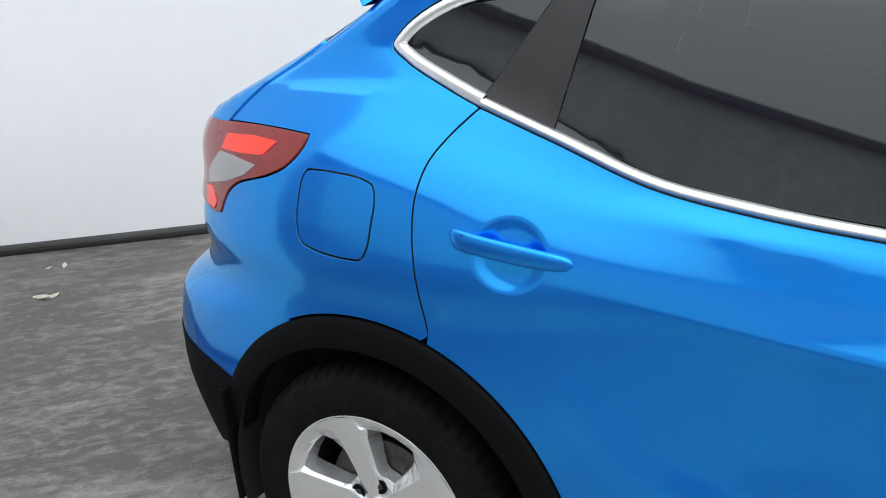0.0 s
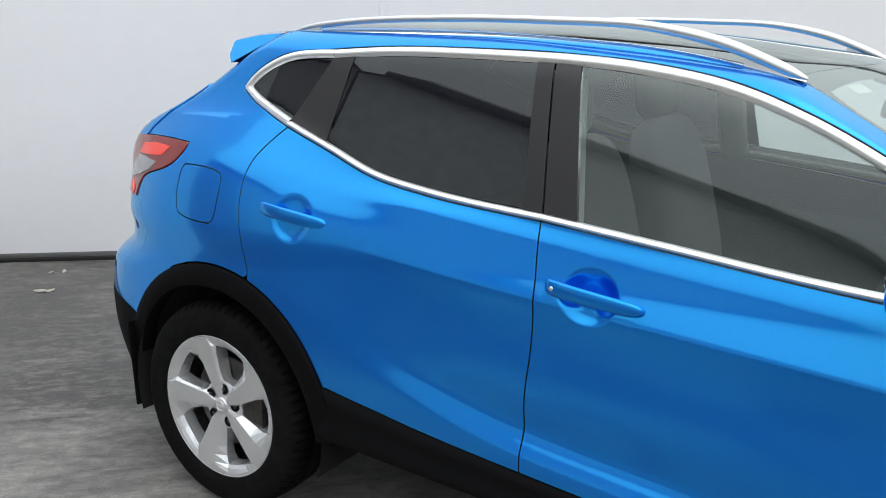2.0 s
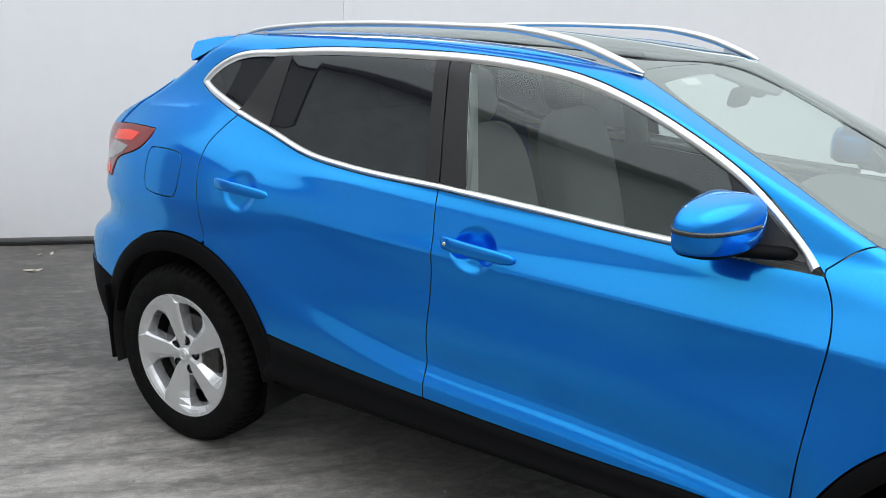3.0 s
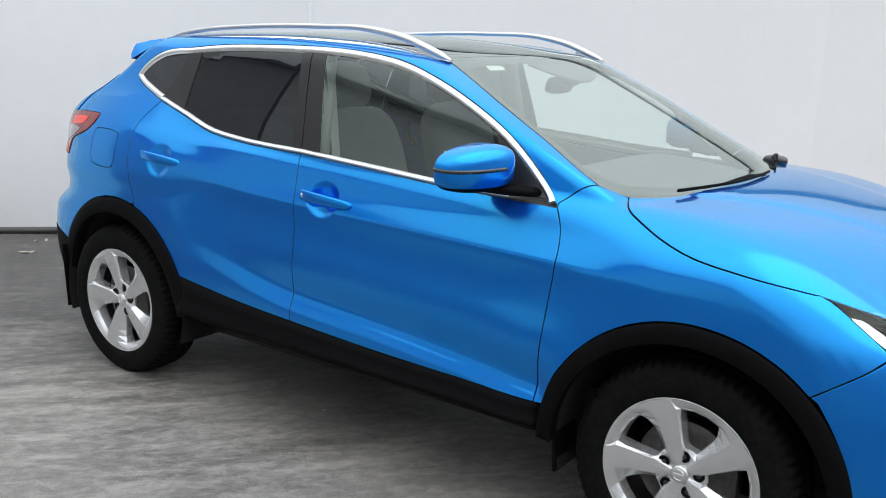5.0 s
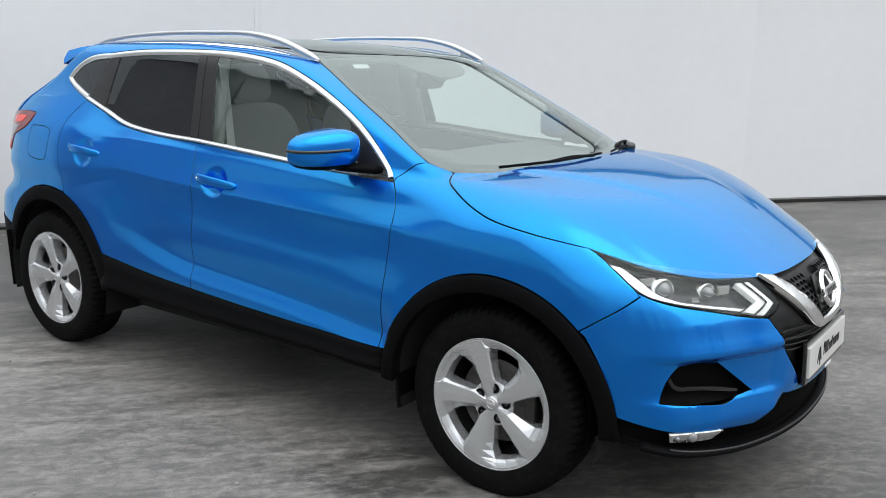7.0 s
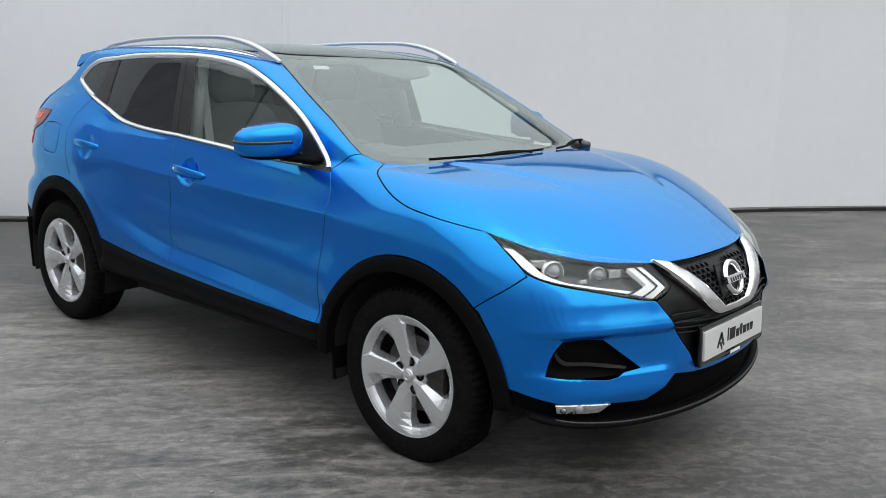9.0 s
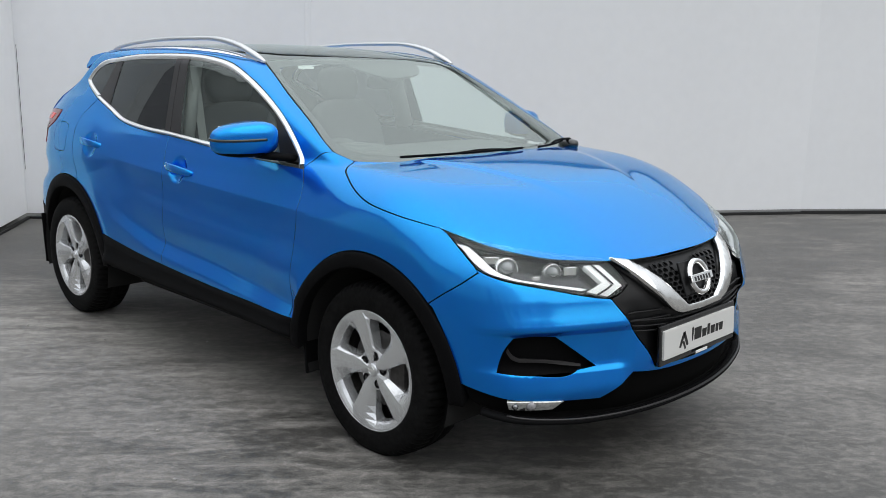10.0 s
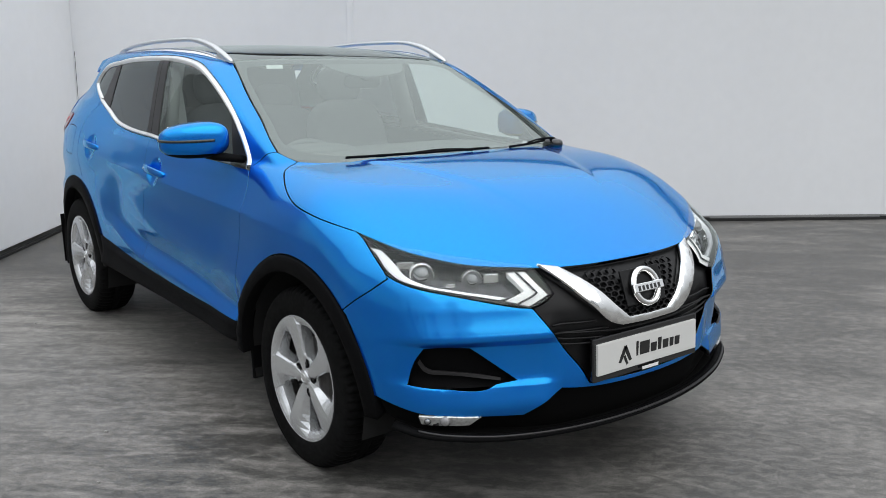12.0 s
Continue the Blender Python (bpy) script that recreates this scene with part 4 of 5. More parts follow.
# ---- wheels ----
def wheel_meshes():
    out = {}
    prof = [(.226, -.070), (.234, -.096), (.2405, -.1045), (.262, -.1085), (.29, -.109), (.312, -.106), (.326, -.099), (.335, -.090), (.3405, -.078), (.3435, -.055), (.3445, -.03), (.336, -.026), (.336, -.018), (.345, -.014), (.345, .014), (.336, .018), (.336, .026), (.3445, .03), (.3405, .078), (.312, .106), (.24, .1), (.222, .07)]
    def wave(i, k):
        return (.009 if i % 6 < 2 else 0) * (k in (7, 8, 9, 10, 17, 18)) + (.004 if i % 12 == 4 else 0) * (k in (6, 7, 8))
    v, f = lathe(prof, 396, wave=wave)
    out["tyre"] = mesh_of("tyre", v, f)
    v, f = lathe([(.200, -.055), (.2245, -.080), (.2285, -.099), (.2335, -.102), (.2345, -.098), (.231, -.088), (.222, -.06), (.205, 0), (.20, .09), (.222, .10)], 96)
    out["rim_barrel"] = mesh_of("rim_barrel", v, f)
    # the five-spoke face: for each radius the angles and depths of a spoke's edges;
    # a narrow chamfer runs along one side of the spoke, a wide one with a foot along the other
    rows = [(.028, -19, -14, 18, 30, .003, .004), (.068, -19, -14, 18, 30, .004, .006), (.082, -21, -15, 17.5, 28, .010, .015),
            (.096, -16, -13, 16, 26, .009, .019), (.125, -13, -10.5, 14.5, 24.5, .008, .022), (.150, -11.5, -9.2, 13.6, 24.0, .008, .023), (.178, -10.2, -8.2, 13.3, 25, .008, .020), (.204, -10.5, -7.2, 14.5, 29, .010, .015),
            (.214, -7, -5, 20, 30, .005, .007), (.228, -4, -3.5, 26, 31, .001, .001), (.2350, -4, -3.5, 26, 31, .0, .0)]
    verts, faces = [], []
    gap_depth = (.005, .007, .014, 0, 0, 0, 0, .017, .008, .001, 0)
    back_ = .060

    def put_(r, a, k, d):
        face = -(.085 + float(sp([(0, 0), (.05, .001), (.10, .006), (.16, .0115), (.188, .0145), (.2265, .0170), (.235, .0172)], r)))
        t = radians(SPOKE + 72 * k + a)
        verts.append((r * math.cos(t), face + d, r * math.sin(t)))
        return len(verts) - 1

    for k in range(5):
        grid = []
        for (r, w0, f0, f1, w1, d0, d1), dg in zip(rows, gap_depth):
            nxt = w0 + 72
            grid.append([put_(r, w0, k, d0), put_(r, f0, k, 0), put_(r, (f0 + f1) / 2, k, -.0012), put_(r, f1, k, 0), put_(r, w1, k, d1),
                         put_(r, (2 * w1 + nxt) / 3, k, dg), put_(r, (w1 + 2 * nxt) / 3, k, dg), put_(r, nxt, k, d0)])
        m = len(rows)
        for i in range(m - 1):
            last = 4 if 2 <= i < 7 else 7
            for c in range(last):
                faces.append((grid[i][c], grid[i][c + 1], grid[i + 1][c + 1], grid[i + 1][c]))
        # the window's walls, which lean in a little
        rim_ = [grid[2][c] for c in (4, 5, 6, 7)] + [g[7] for g in grid[3:7]] + [grid[7][c] for c in (7, 6, 5, 4)] + [g[4] for g in grid[6:2:-1]]
        mid = np.mean([verts[v_] for v_ in rim_], 0)
        deep = []
        for v_ in rim_:
            x_, y_, z_ = verts[v_]
            verts.append((x_ + (mid[0] - x_) * .06, -.105 + back_, z_ + (mid[2] - z_) * .06))
            deep.append(len(verts) - 1)
        for a_ in range(len(rim_)):
            b_ = (a_ + 1) % len(rim_)
            faces.append((rim_[b_], rim_[a_], deep[a_], deep[b_]))
    bm = bmesh.new()
    vs = [bm.verts.new(v_) for v_ in verts]
    for q in faces:
        bm.faces.new([vs[a_] for a_ in q])
    bmesh.ops.remove_doubles(bm, verts=bm.verts, dist=1e-5)
    bmesh.ops.recalc_face_normals(bm, faces=bm.faces)
    sharp = [e for e in bm.edges if len(e.link_faces) == 2 and e.calc_face_angle() > radians(14)]
    bmesh.ops.bevel(bm, geom=sharp, offset=.0016, segments=2, profile=.5, affect="EDGES", clamp_overlap=True)
    me = bpy.data.meshes.new("spokes")
    bm.to_mesh(me)
    bm.free()
    out["spokes"] = me
    v, f = lathe([(.2330, -.09), (.2335, -.1015), (.2350, -.1030), (.2375, -.1030), (.2392, -.1010), (.2392, -.09)], 120)
    out["rim"] = mesh_of("rim", v, f)
    # black disc on the hub face that paints the dark hole round a nut
    v, f = lathe([(.0005, -.0868), (.0150, -.0868), (.0162, -.0880), (.0174, -.0878), (.0178, -.075)], 28)
    out["nut_hole_shade"] = mesh_of("nut_hole_shade", v, f)
    v, f = lathe([(.0005, -.0925), (.012, -.0925), (.021, -.0915), (.0265, -.089), (.0285, -.084), (.0285, -.07)], 40)
    out["hub_cap"] = mesh_of("hub_cap", v, f)
    v, f = lathe([(.0145, -.0920), (.0148, -.0932), (.0172, -.0934), (.0176, -.0918)], 40)
    out["cap_ring"] = mesh_of("cap_ring", v, f)
    me = bpy.data.meshes.new("cap_bar")
    bm = box(.033, .003, .0075, .0008, (0, -.0928, 0))
    bm.to_mesh(me)
    bm.free()
    out["cap_bar"] = me
    v, f = lathe([(.0005, -.0885), (.0060, -.0885), (.0075, -.0876), (.0075, -.08)], 6)
    out["wheel_nut"] = mesh_of("wheel_nut", v, f, False)
    v, f = lathe([(.06, -.035), (.075, -.042), (.148, -.042), (.150, -.040), (.150, -.022), (.075, -.02)], 72)
    out["brake_disc"] = mesh_of("brake_disc", v, f)
    v, f = lathe([(.0005, -.066), (.072, -.066), (.075, -.04), (.075, .05)], 48)
    out["hub"] = mesh_of("hub", v, f)
    return out


SPOKE = 104
WM = wheel_meshes()
# rim_barrel: dark metal instead of alloy, painting in the shade behind the spokes
WHEELMAT = {"tyre": RUBBER, "rim_barrel": DARKMETAL, "rim": ALLOY, "spokes": ALLOY, "nut_hole_shade": BLACK, "hub_cap": ALLOY, "cap_ring": CHROME, "cap_bar": CHROME, "wheel_nut": DARKMETAL, "brake_disc": DARKMETAL, "hub": DARKMETAL}


def sat_down(me, z):
    """A copy of the tyre, flattened where it stands on the ground."""
    me = me.copy()
    for v in me.vertices:
        if v.co.z < -z:
            v.co.y *= 1 + (-z - v.co.z) * 2.5
            v.co.z = -z
    return me


HUB_Z = {0: .341, 2.646: .332}
TYRES = {x: sat_down(WM["tyre"], z - .001) for x, z in HUB_Z.items()}


def wheel(x, y, turn):
    w = empty("wheel", car)
    w.matrix_basis = pose(x, y, HUB_Z[x], 0, 0, turn)
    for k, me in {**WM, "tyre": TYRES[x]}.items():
        if k in ("wheel_nut", "nut_hole_shade"):
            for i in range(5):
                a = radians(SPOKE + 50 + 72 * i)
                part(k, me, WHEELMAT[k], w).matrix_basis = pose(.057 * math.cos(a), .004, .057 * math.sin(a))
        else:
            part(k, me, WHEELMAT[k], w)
    part("brake_caliper", box(.09, .07, .15, .015, (.118 if turn == 0 else -.118, -.035, .03)), DARKMETAL, w)


for x in (0, 2.646):
    wheel(x, -.778, 0)
    wheel(x, .778, 180)
    for s in (-1, 1):
        # wheel housing: open half drum behind the arch
        v, f = lathe([(.412, 0), (.412, .36), (.0005, .36)], 64)
        me = mesh_of("wheel_housing", [(p[0], p[1] if s < 0 else -p[1], p[2]) for p in v], [q for q in f if min(v[i][2] for i in q) > -.13])
        part("wheel_housing", me, mat("black_housing", (.006, .006, .006), .9) if "black_housing" not in bpy.data.materials else bpy.data.materials["black_housing"], car).matrix_basis = pose(x + (.015 if x == 0 else .004), s * .872, .342)
for s in (-1, 1):
    part("mud_flap", box(.012, .17, .30, .005, (-.412, s * .795, .385), Matrix.Rotation(radians(-5), 4, "Y")), BLACK, car)
    part("mud_flap", box(.012, .15, .28, .005, (2.232, s * .805, .355), Matrix.Rotation(radians(-5), 4, "Y")), BLACK, car)

# ---- fittings outside ----
def handle(x0, x1, z0, z1, owners, keyhole):
    n = 26
    t = np.linspace(0, 1, n)
    base = float(side(np.array(x0 - .01), np.array(z0)))
    base1 = float(side(np.array(x1 + .01), np.array(z1)))
    xs_, zs_ = x0 + (x1 - x0) * t, z0 + (z1 - z0) * t + .003 * np.sin(math.pi * t)
    yy = base + (base1 - base) * t
    stand = .004 + .022 * np.sin(math.pi * np.clip(t * 1.02, 0, 1)) ** .55
    hh = sp([(0, .015), (.06, .020), (.5, .0195), (.85, .0165), (.96, .012), (1, .004)], t)
    verts, faces, m = [], [], 14
    for i in range(n):
        for k in range(m):
            a = 2 * math.pi * k / m
            cy, cz = math.cos(a), math.sin(a)
            f = lambda c: math.copysign(abs(c) ** .7, c)
            verts.append((xs_[i], -(yy[i] + stand[i] + (.009 if cy > 0 else .007) * f(cy) - .004), zs_[i] + hh[i] * f(cz)))
    faces = [(i * m + k, i * m + (k + 1) % m, (i + 1) * m + (k + 1) % m, (i + 1) * m + k) for i in range(n - 1) for k in range(m)]
    faces += [tuple(range(m))[::-1], tuple(range((n - 1) * m, n * m))]
    h = part("door_handle", outward("door_handle", verts, faces), PAINT, owners[0])
    part("door_handle", outward("door_handle", np.array(verts) * [1, -1, 1], faces), PAINT, owners[1])
    part("handle_joint", box(.0016, .0135, .034, 0, (x0 + .034, -(yy[3] + stand[3] - .0015), zs_[3])), INK, owners[0])
    if keyhole:
        v, f = lathe([(.0005, -.0035), (.005, -.0035), (.006, -.002), (.006, .004)], 20)
        part("key_button", mesh_of("key_button", v, f), CHROME, owners[0]).matrix_basis = pose(x0 + .022, -(yy[2] + stand[2] + .0045), zs_[2])


handle(.208, .452, 1.029, 1.014, (rdoor, rdoor_l), False)
handle(1.126, 1.375, .975, .960, (fdoor, fdoor_l), True)

# roof rails
RAIL = [(.070, 1.512), (.16, 1.540), (.30, 1.561), (.65, 1.585), (.98, 1.592), (1.23, 1.588), (1.41, 1.557), (1.50, 1.527), (1.60, 1.488)]
for s in (-1, 1):
    q = spline(RAIL, .015)
    path = np.array([(x, s * (.610 + .014 * math.sin(x * 1.9)), z - .011) for x, z in q])
    rail = part("roof_rail", mesh_of("roof_rail", *tube(path, sp([(.07, .004), (.15, .011), (1.1, .0125), (1.4, .0165), (1.55, .016), (1.6, .007)], q[:, 0]), 14, flat=.85)), SATIN, car, "satin silver roof rail")
    low = [float(roof(np.array(x), np.array(.6))) - .006 for x in q[:, 0]]
    for a, b in ((.07, .22), (1.45, 1.60)):
        keep = [i for i in range(len(q)) if a <= q[i, 0] <= b]
        verts = [p for i in keep for p in ((path[i][0], path[i][1] - .007, path[i][2]), (path[i][0], path[i][1] + .007, path[i][2]), (path[i][0], path[i][1] + .010, low[i]), (path[i][0], path[i][1] - .010, low[i]))]
        faces = [(4 * i + k, 4 * i + (k + 1) % 4, 4 * i + 4 + (k + 1) % 4, 4 * i + 4 + k) for i in range(len(keep) - 1) for k in range(4)] + [(0, 1, 2, 3), tuple(range(4 * len(keep) - 4, 4 * len(keep)))]
        part("rail_foot", mesh_of("rail_foot", verts, faces, False), SATIN, rail)
    keep = [i for i in range(len(q)) if .10 < q[i, 0] < 1.57]
    verts = [v for i in keep for v in ((path[i][0], path[i][1] - .026, low[i] - .012), (path[i][0], path[i][1] - .014, low[i] + .30 * (path[i][2] - low[i] - .012)), (path[i][0], path[i][1] + .010, low[i] + .30 * (path[i][2] - low[i] - .012)), (path[i][0], path[i][1] + .020, low[i] - .012))]
    faces = [(4 * i + k, 4 * i + k + 1, 4 * i + 5 + k, 4 * i + 4 + k) for i in range(len(keep) - 1) for k in range(3)]
    part("rail_base", mesh_of("rail_base", verts, faces), PAINT, rail, "blue plinth")

DARKLENS = mat("smoked_clear_lens", (.018, .019, .021), .15, coat=.6, grain=.6, scale=160)
# door mirrors
def shell(x, y, z):
    """Shapes a rounded block into a mirror housing: y runs from the outer tip to the car, x forward."""
    k = min(max(.5 + y / .268, 0), 1)
    z = z * (.76 + .24 * math.sin(min(1, k * 1.35) * math.pi / 2)) - .010 * (1 - k) + (0 if z > 0 else .012 * k)
    x = (x if x > 0 else x * .75) * (.5 + .5 * k ** .6) - .05 * (1 - k) ** 1.6
    return x, y, z


def mirror_shape():
    v, f = pillow(.200, .262, .156, (0, 0, 0), power=3.3, n=34)
    return np.array([shell(*p) for p in v]), f


for s in (-1, 1):
    put = lambda w: [(1.945 + x, s * ((.950 if s < 0 else .845) - y), 1.168 + z) for x, y, z in w]
    v, f = mirror_shape()
    f = [q[::-1] for q in f] if s > 0 else f
    w = put(v)
    cap = part("door_mirror", mesh_of("door_mirror", w, [q for q in f if np.mean([w[i][2] for i in q]) > 1.112]), PAINT, car, "blue door mirror with a light strip")
    part("mirror_base", mesh_of("mirror_base", w, [q for q in f if np.mean([w[i][2] for i in q]) <= 1.114]), BLACK, cap)
    # light strip along the middle of the shell, from the outer tip forward
    pts = []
    for a in np.radians(np.linspace(-150, 12, 44)):
        f_ = lambda c: math.copysign(abs(c) ** (2 / 3.3), c)
        z0 = .016 - .012 * (math.degrees(a) + 150) / 162
        wide = (1 - (z0 / .078) ** 3.3) ** (1 / 3.3) * 1.004
        pts.append(shell(.100 * wide * f_(math.cos(a)), .131 * wide * f_(math.sin(a)), z0))
    part("indicator_strip", mesh_of("indicator_strip", *tube(put(pts), .0042, 8, flat=1.5)), DARKLENS, cap, "clear indicator strip")
    part("mirror_arm", mesh_of("mirror_arm", *tube([(1.95, s * .90, 1.105), (2.0, s * .86, 1.098), (2.06, s * .82, 1.094), (2.07, s * .79, 1.09)], [.03, .03, .028, .028], 12, flat=.6)), BLACK, cap)
    part("mirror_glass", box(.004, .19, .105, .002, (1.885, s * (.945 if s < 0 else .84), 1.168)), CHROME, cap)

SHELLBLACK = mat("matt_black_recess", (.003, .003, .003), .9, grain=.1, scale=60, spec=.05)
# lower front: dark intake, lip, fog lamps
INTAKE = [[(3.538, 0, .402), (3.535, -.236, .407), (3.513, -.379, .422)], [(3.513, -.379, .422), (3.49, -.45, .375), (3.463, -.506, .340)], [(3.463, -.506, .340), (3.38, -.67, .348), (3.268, -.796, .362), (3.18, -.84, .380), (3.108, -.864, .397)],
          [(3.108, -.864, .397), (3.14, -.85, .335)], [(3.14, -.85, .335), (3.27, -.78, .275), (3.42, -.55, .215), (3.50, 0, .205)]]
panel("bumper_intake", SHELLBLACK, both(INTAKE), "nose", car, lift=-.018, step=.03, depth=.01)
LIP = spline([(3.19, -.835, .320), (3.275, -.785, .303), (3.378, -.625, .282), (3.444, -.433, .270), (3.488, -.2, .265), (3.498, 0, .263)], .03)
LIP = np.r_[LIP, (LIP * [1, -1, 1])[::-1][1:]]
part("front_lip", mesh_of("front_lip", *tube(LIP, .022, 12, flat=.6)), BLACK, car, "gloss black splitter lip")
tray = [p for q in LIP for p in (q + np.array([-.004, 0, .004]), np.array([q[0] - .10, q[1] * .90, q[2] + .030]), np.array([q[0] - .30, q[1] * .78, q[2] + .020]))]
part("lip_tray", mesh_of("lip_tray", tray, [(3 * i + k, 3 * i + 3 + k, 3 * i + 4 + k, 3 * i + 1 + k) for i in range(len(LIP) - 1) for k in range(2)]), SHELLBLACK, car)
part("lip_trim", mesh_of("lip_trim", *tube(LIP[3:-3] + np.array([.018, 0, .010]), .0045, 8)), PILLAR, car)
FOG = [[(3.262, -.802, .371), (3.34, -.735, .369), (3.430, -.645, .364)], [(3.430, -.645, .364), (3.395, -.680, .322)], [(3.395, -.680, .322), (3.33, -.74, .322), (3.268, -.792, .329)], [(3.268, -.792, .329), (3.262, -.802, .371)]]
fog, fog_l = panel("fog_lamp", FOGWHITE, FOG, "nose", car, car, lift=.007, gap=.007, step=.02, depth=.012, label="small clear fog lamp with a chrome bowl")
for s, ow in ((-1, fog), (1, fog_l)):
    for px, py, r in ((3.330, -.737, .018), (3.288, -.775, .012)):
        v, f = lathe([(.0005, -.010), (r * .5, -.009), (r * .8, -.005), (r, .004), (r * 1.12, .008)], 32)
        at = cast(body, *ray_nose(uv_nose(np.array([(px, py, .346)]))), 1.9, 200)[0]
        part("fog_lens", mesh_of("fog_lens", v, f), LENS if r < .015 else PALELENS, ow).matrix_basis = pose(at[0] + .008, -s * (at[1] - .007), .346, 0, 0, 46 if s < 0 else 134)
    at = cast(body, *ray_nose(uv_nose(np.array([(3.314, -.763, .346)]))), 1.9, 200)[0]
    part("fog_fin", box(.020, .006, .034, .001, (at[0], -s * at[1], .346), Matrix.Rotation(radians(-44 * s), 4, "Z")), PIANO, ow)

# headlamp insides
def lens(r, name, material, ow, x, y, z, yaw):
    v, f = lathe([(.0005, -.030), (r * .45, -.027), (r * .8, -.017), (r, 0), (r * 1.04, .004), (r * 1.06, .02)], 40)
    part(name, mesh_of(name, v, f), material, ow).matrix_basis = pose(x, y, z, 0, 0, yaw)


def behind_glass(p, depth):
    """A point on the nose, sunk below the lamp glass, and the way that it faces."""
    q = cast(body, *ray_nose(uv_nose(np.array([p], float))), 1.9, 200)
    n = slope(body, q)
    return (q - n * depth)[0], n[0]


for p, r, dp in (((3.223, -.750, .838), .034, .045), ((3.325, -.612, .822), .028, .046)):
    c, n = behind_glass(p, dp)
    az = math.degrees(math.atan2(n[0], -n[1]))
    for s, ow in ((-1, lamp), (1, lamp_l)):
        yaw = az if s < 0 else 180 - az
        lens(r, "projector_lens", LENS, ow, c[0], -s * c[1], c[2], yaw)
        v, f_ = lathe([(r * 1.08, .012), (r * 1.08, -.008), (r * 1.2, -.006), (r * 1.26, .012)], 40)
        part("lens_ring", mesh_of("lens_ring", v, f_), CHROME, ow).matrix_basis = pose(c[0], -s * c[1], c[2], 0, 0, yaw)
for p, w, h in (((3.165, -.775, .856), .055, .026), ((3.36, -.56, .815), .05, .032), ((3.29, -.68, .800), .03, .012)):
    c, n = behind_glass(p, .030)
    for s, ow in ((-1, lamp), (1, lamp_l)):
        part("bright_block", box(w, .010, h, .003, (c[0], -s * c[1], c[2]), Matrix.Rotation(math.atan2(n[0], -n[1]) * -s, 4, "Z")), CHROME, ow)
panel("lamp_trim", SATIN, [[(3.035, -.826, .893), (3.059, -.824, .882), (3.125, -.825, .837), (3.175, -.816, .811), (3.265, -.770, .789), (3.360, -.687, .766), (3.427, -.580, .743)], [(3.427, -.580, .743), (3.439, -.560, .745)],
      [(3.439, -.560, .748), (3.360, -.687, .773), (3.265, -.769, .795), (3.195, -.802, .822), (3.150, -.808, .850), (3.080, -.815, .888)], [(3.080, -.815, .888), (3.035, -.826, .893)]], "nose", lamp, lamp_l, lift=-.016, gap=0, step=.02, depth=.02)
panel("lamp_bezel", LAMPCASE, [[(3.10, -.77, .885), (3.22, -.66, .862), (3.33, -.47, .835)], [(3.33, -.47, .835), (3.42, -.46, .775), (3.43, -.56, .752)], [(3.43, -.56, .752), (3.28, -.75, .80), (3.12, -.815, .85)], [(3.12, -.815, .85), (3.10, -.77, .885)]], "nose", lamp, lamp_l, lift=-.05, gap=0, step=.03, depth=.004)

# grille: honeycomb bars, badge, plate
def nose_at(pts, lift=0.0):
    q = np.asarray(pts, float)
    p = cast(body, *ray_nose(q), 1.9, 120)
    return p + slope(body, p) * lift


def comb():
    verts, faces = [], []
    a = .0185
    for j in range(-1, 16):
        for i in range(-22, 23):
            cy, cz = (i + .5 * (j % 2)) * a * 1.9, .655 + j * a * .86
            half = .105 + (cz - .65) * 1.02
            if abs(cy) > half or cz > .797 - .02 * abs(cy) or (abs(cy) < .095 and .665 < cz < .79):
                continue
            ring = []
            for r in (.98, .80):
                for k in range(6):
                    t = math.pi / 3 * k + math.pi / 6
                    ring.append((cy / 1.04 + a * 1.1 * r * math.cos(t), cz + a * .62 * r * math.sin(t)))
            q = nose_at([(u / 1.02, w) for u, w in ring], -.004)
            b = len(verts)
            back_ = q[6:] + np.array([-.014, 0, 0])
            verts += [*q, *back_]
            for k in range(6):
                n2 = (k + 1) % 6
                faces += [(b + k, b + n2, b + 6 + n2, b + 6 + k), (b + 6 + k, b + 6 + n2, b + 12 + n2, b + 12 + k)]
    return verts, faces


tagged(part("honeycomb", mesh_of("honeycomb", *comb(), False), COMB, grille), kind="stuff")
for z in (.560, .578, .598):
    q = nose_at([(u, z + .10 * max(0, abs(u) - .14)) for u in np.linspace(-.40, .40, 41)], -.008)
    part("grille_slat", mesh_of("grille_slat", *tube(q, .004, 8)), COMB, grille)
for k in range(2):
    for s in (-1, 1):
        q = nose_at([(s * u, z) for u, z in zip(np.linspace(.17 + .045 * k, .36 + .015 * k, 10), np.linspace(.612 + .03 * k, .620 + .03 * k, 10))], -.010)
        part("grille_slat", mesh_of("grille_slat", *tube(q, .004, 8)), COMB, grille)
c = nose_at([(0, .728)])[0]
tip = Matrix.Rotation(radians(-22), 4, "Y")
part("sensor_panel", box(.008, .20, .125, .003, (c[0] - .002, 0, .727), tip), COMB, grille)
v, f = lathe([(.048, 0), (.052, -.010), (.060, -.013), (.067, -.010), (.070, 0)], 64)
badge = part("badge_ring", mesh_of("badge_ring", [(-y + 0, x, z) for x, y, z in v], [q[::-1] for q in f]), CHROME, grille, "chrome ring badge with a cross bar")
badge.matrix_basis = Matrix.Translation((c[0] + .012, 0, .727)) @ tip
part("badge_bar", box(.014, .152, .030, .003, (c[0] + .022, 0, .727), tip), CHROME, grille)
for k in range(6):
    part("badge_mark", box(.002, .012, .017, .0005, (c[0] + .0292, -.05 + .02 * k, .727), tip), INK, grille)
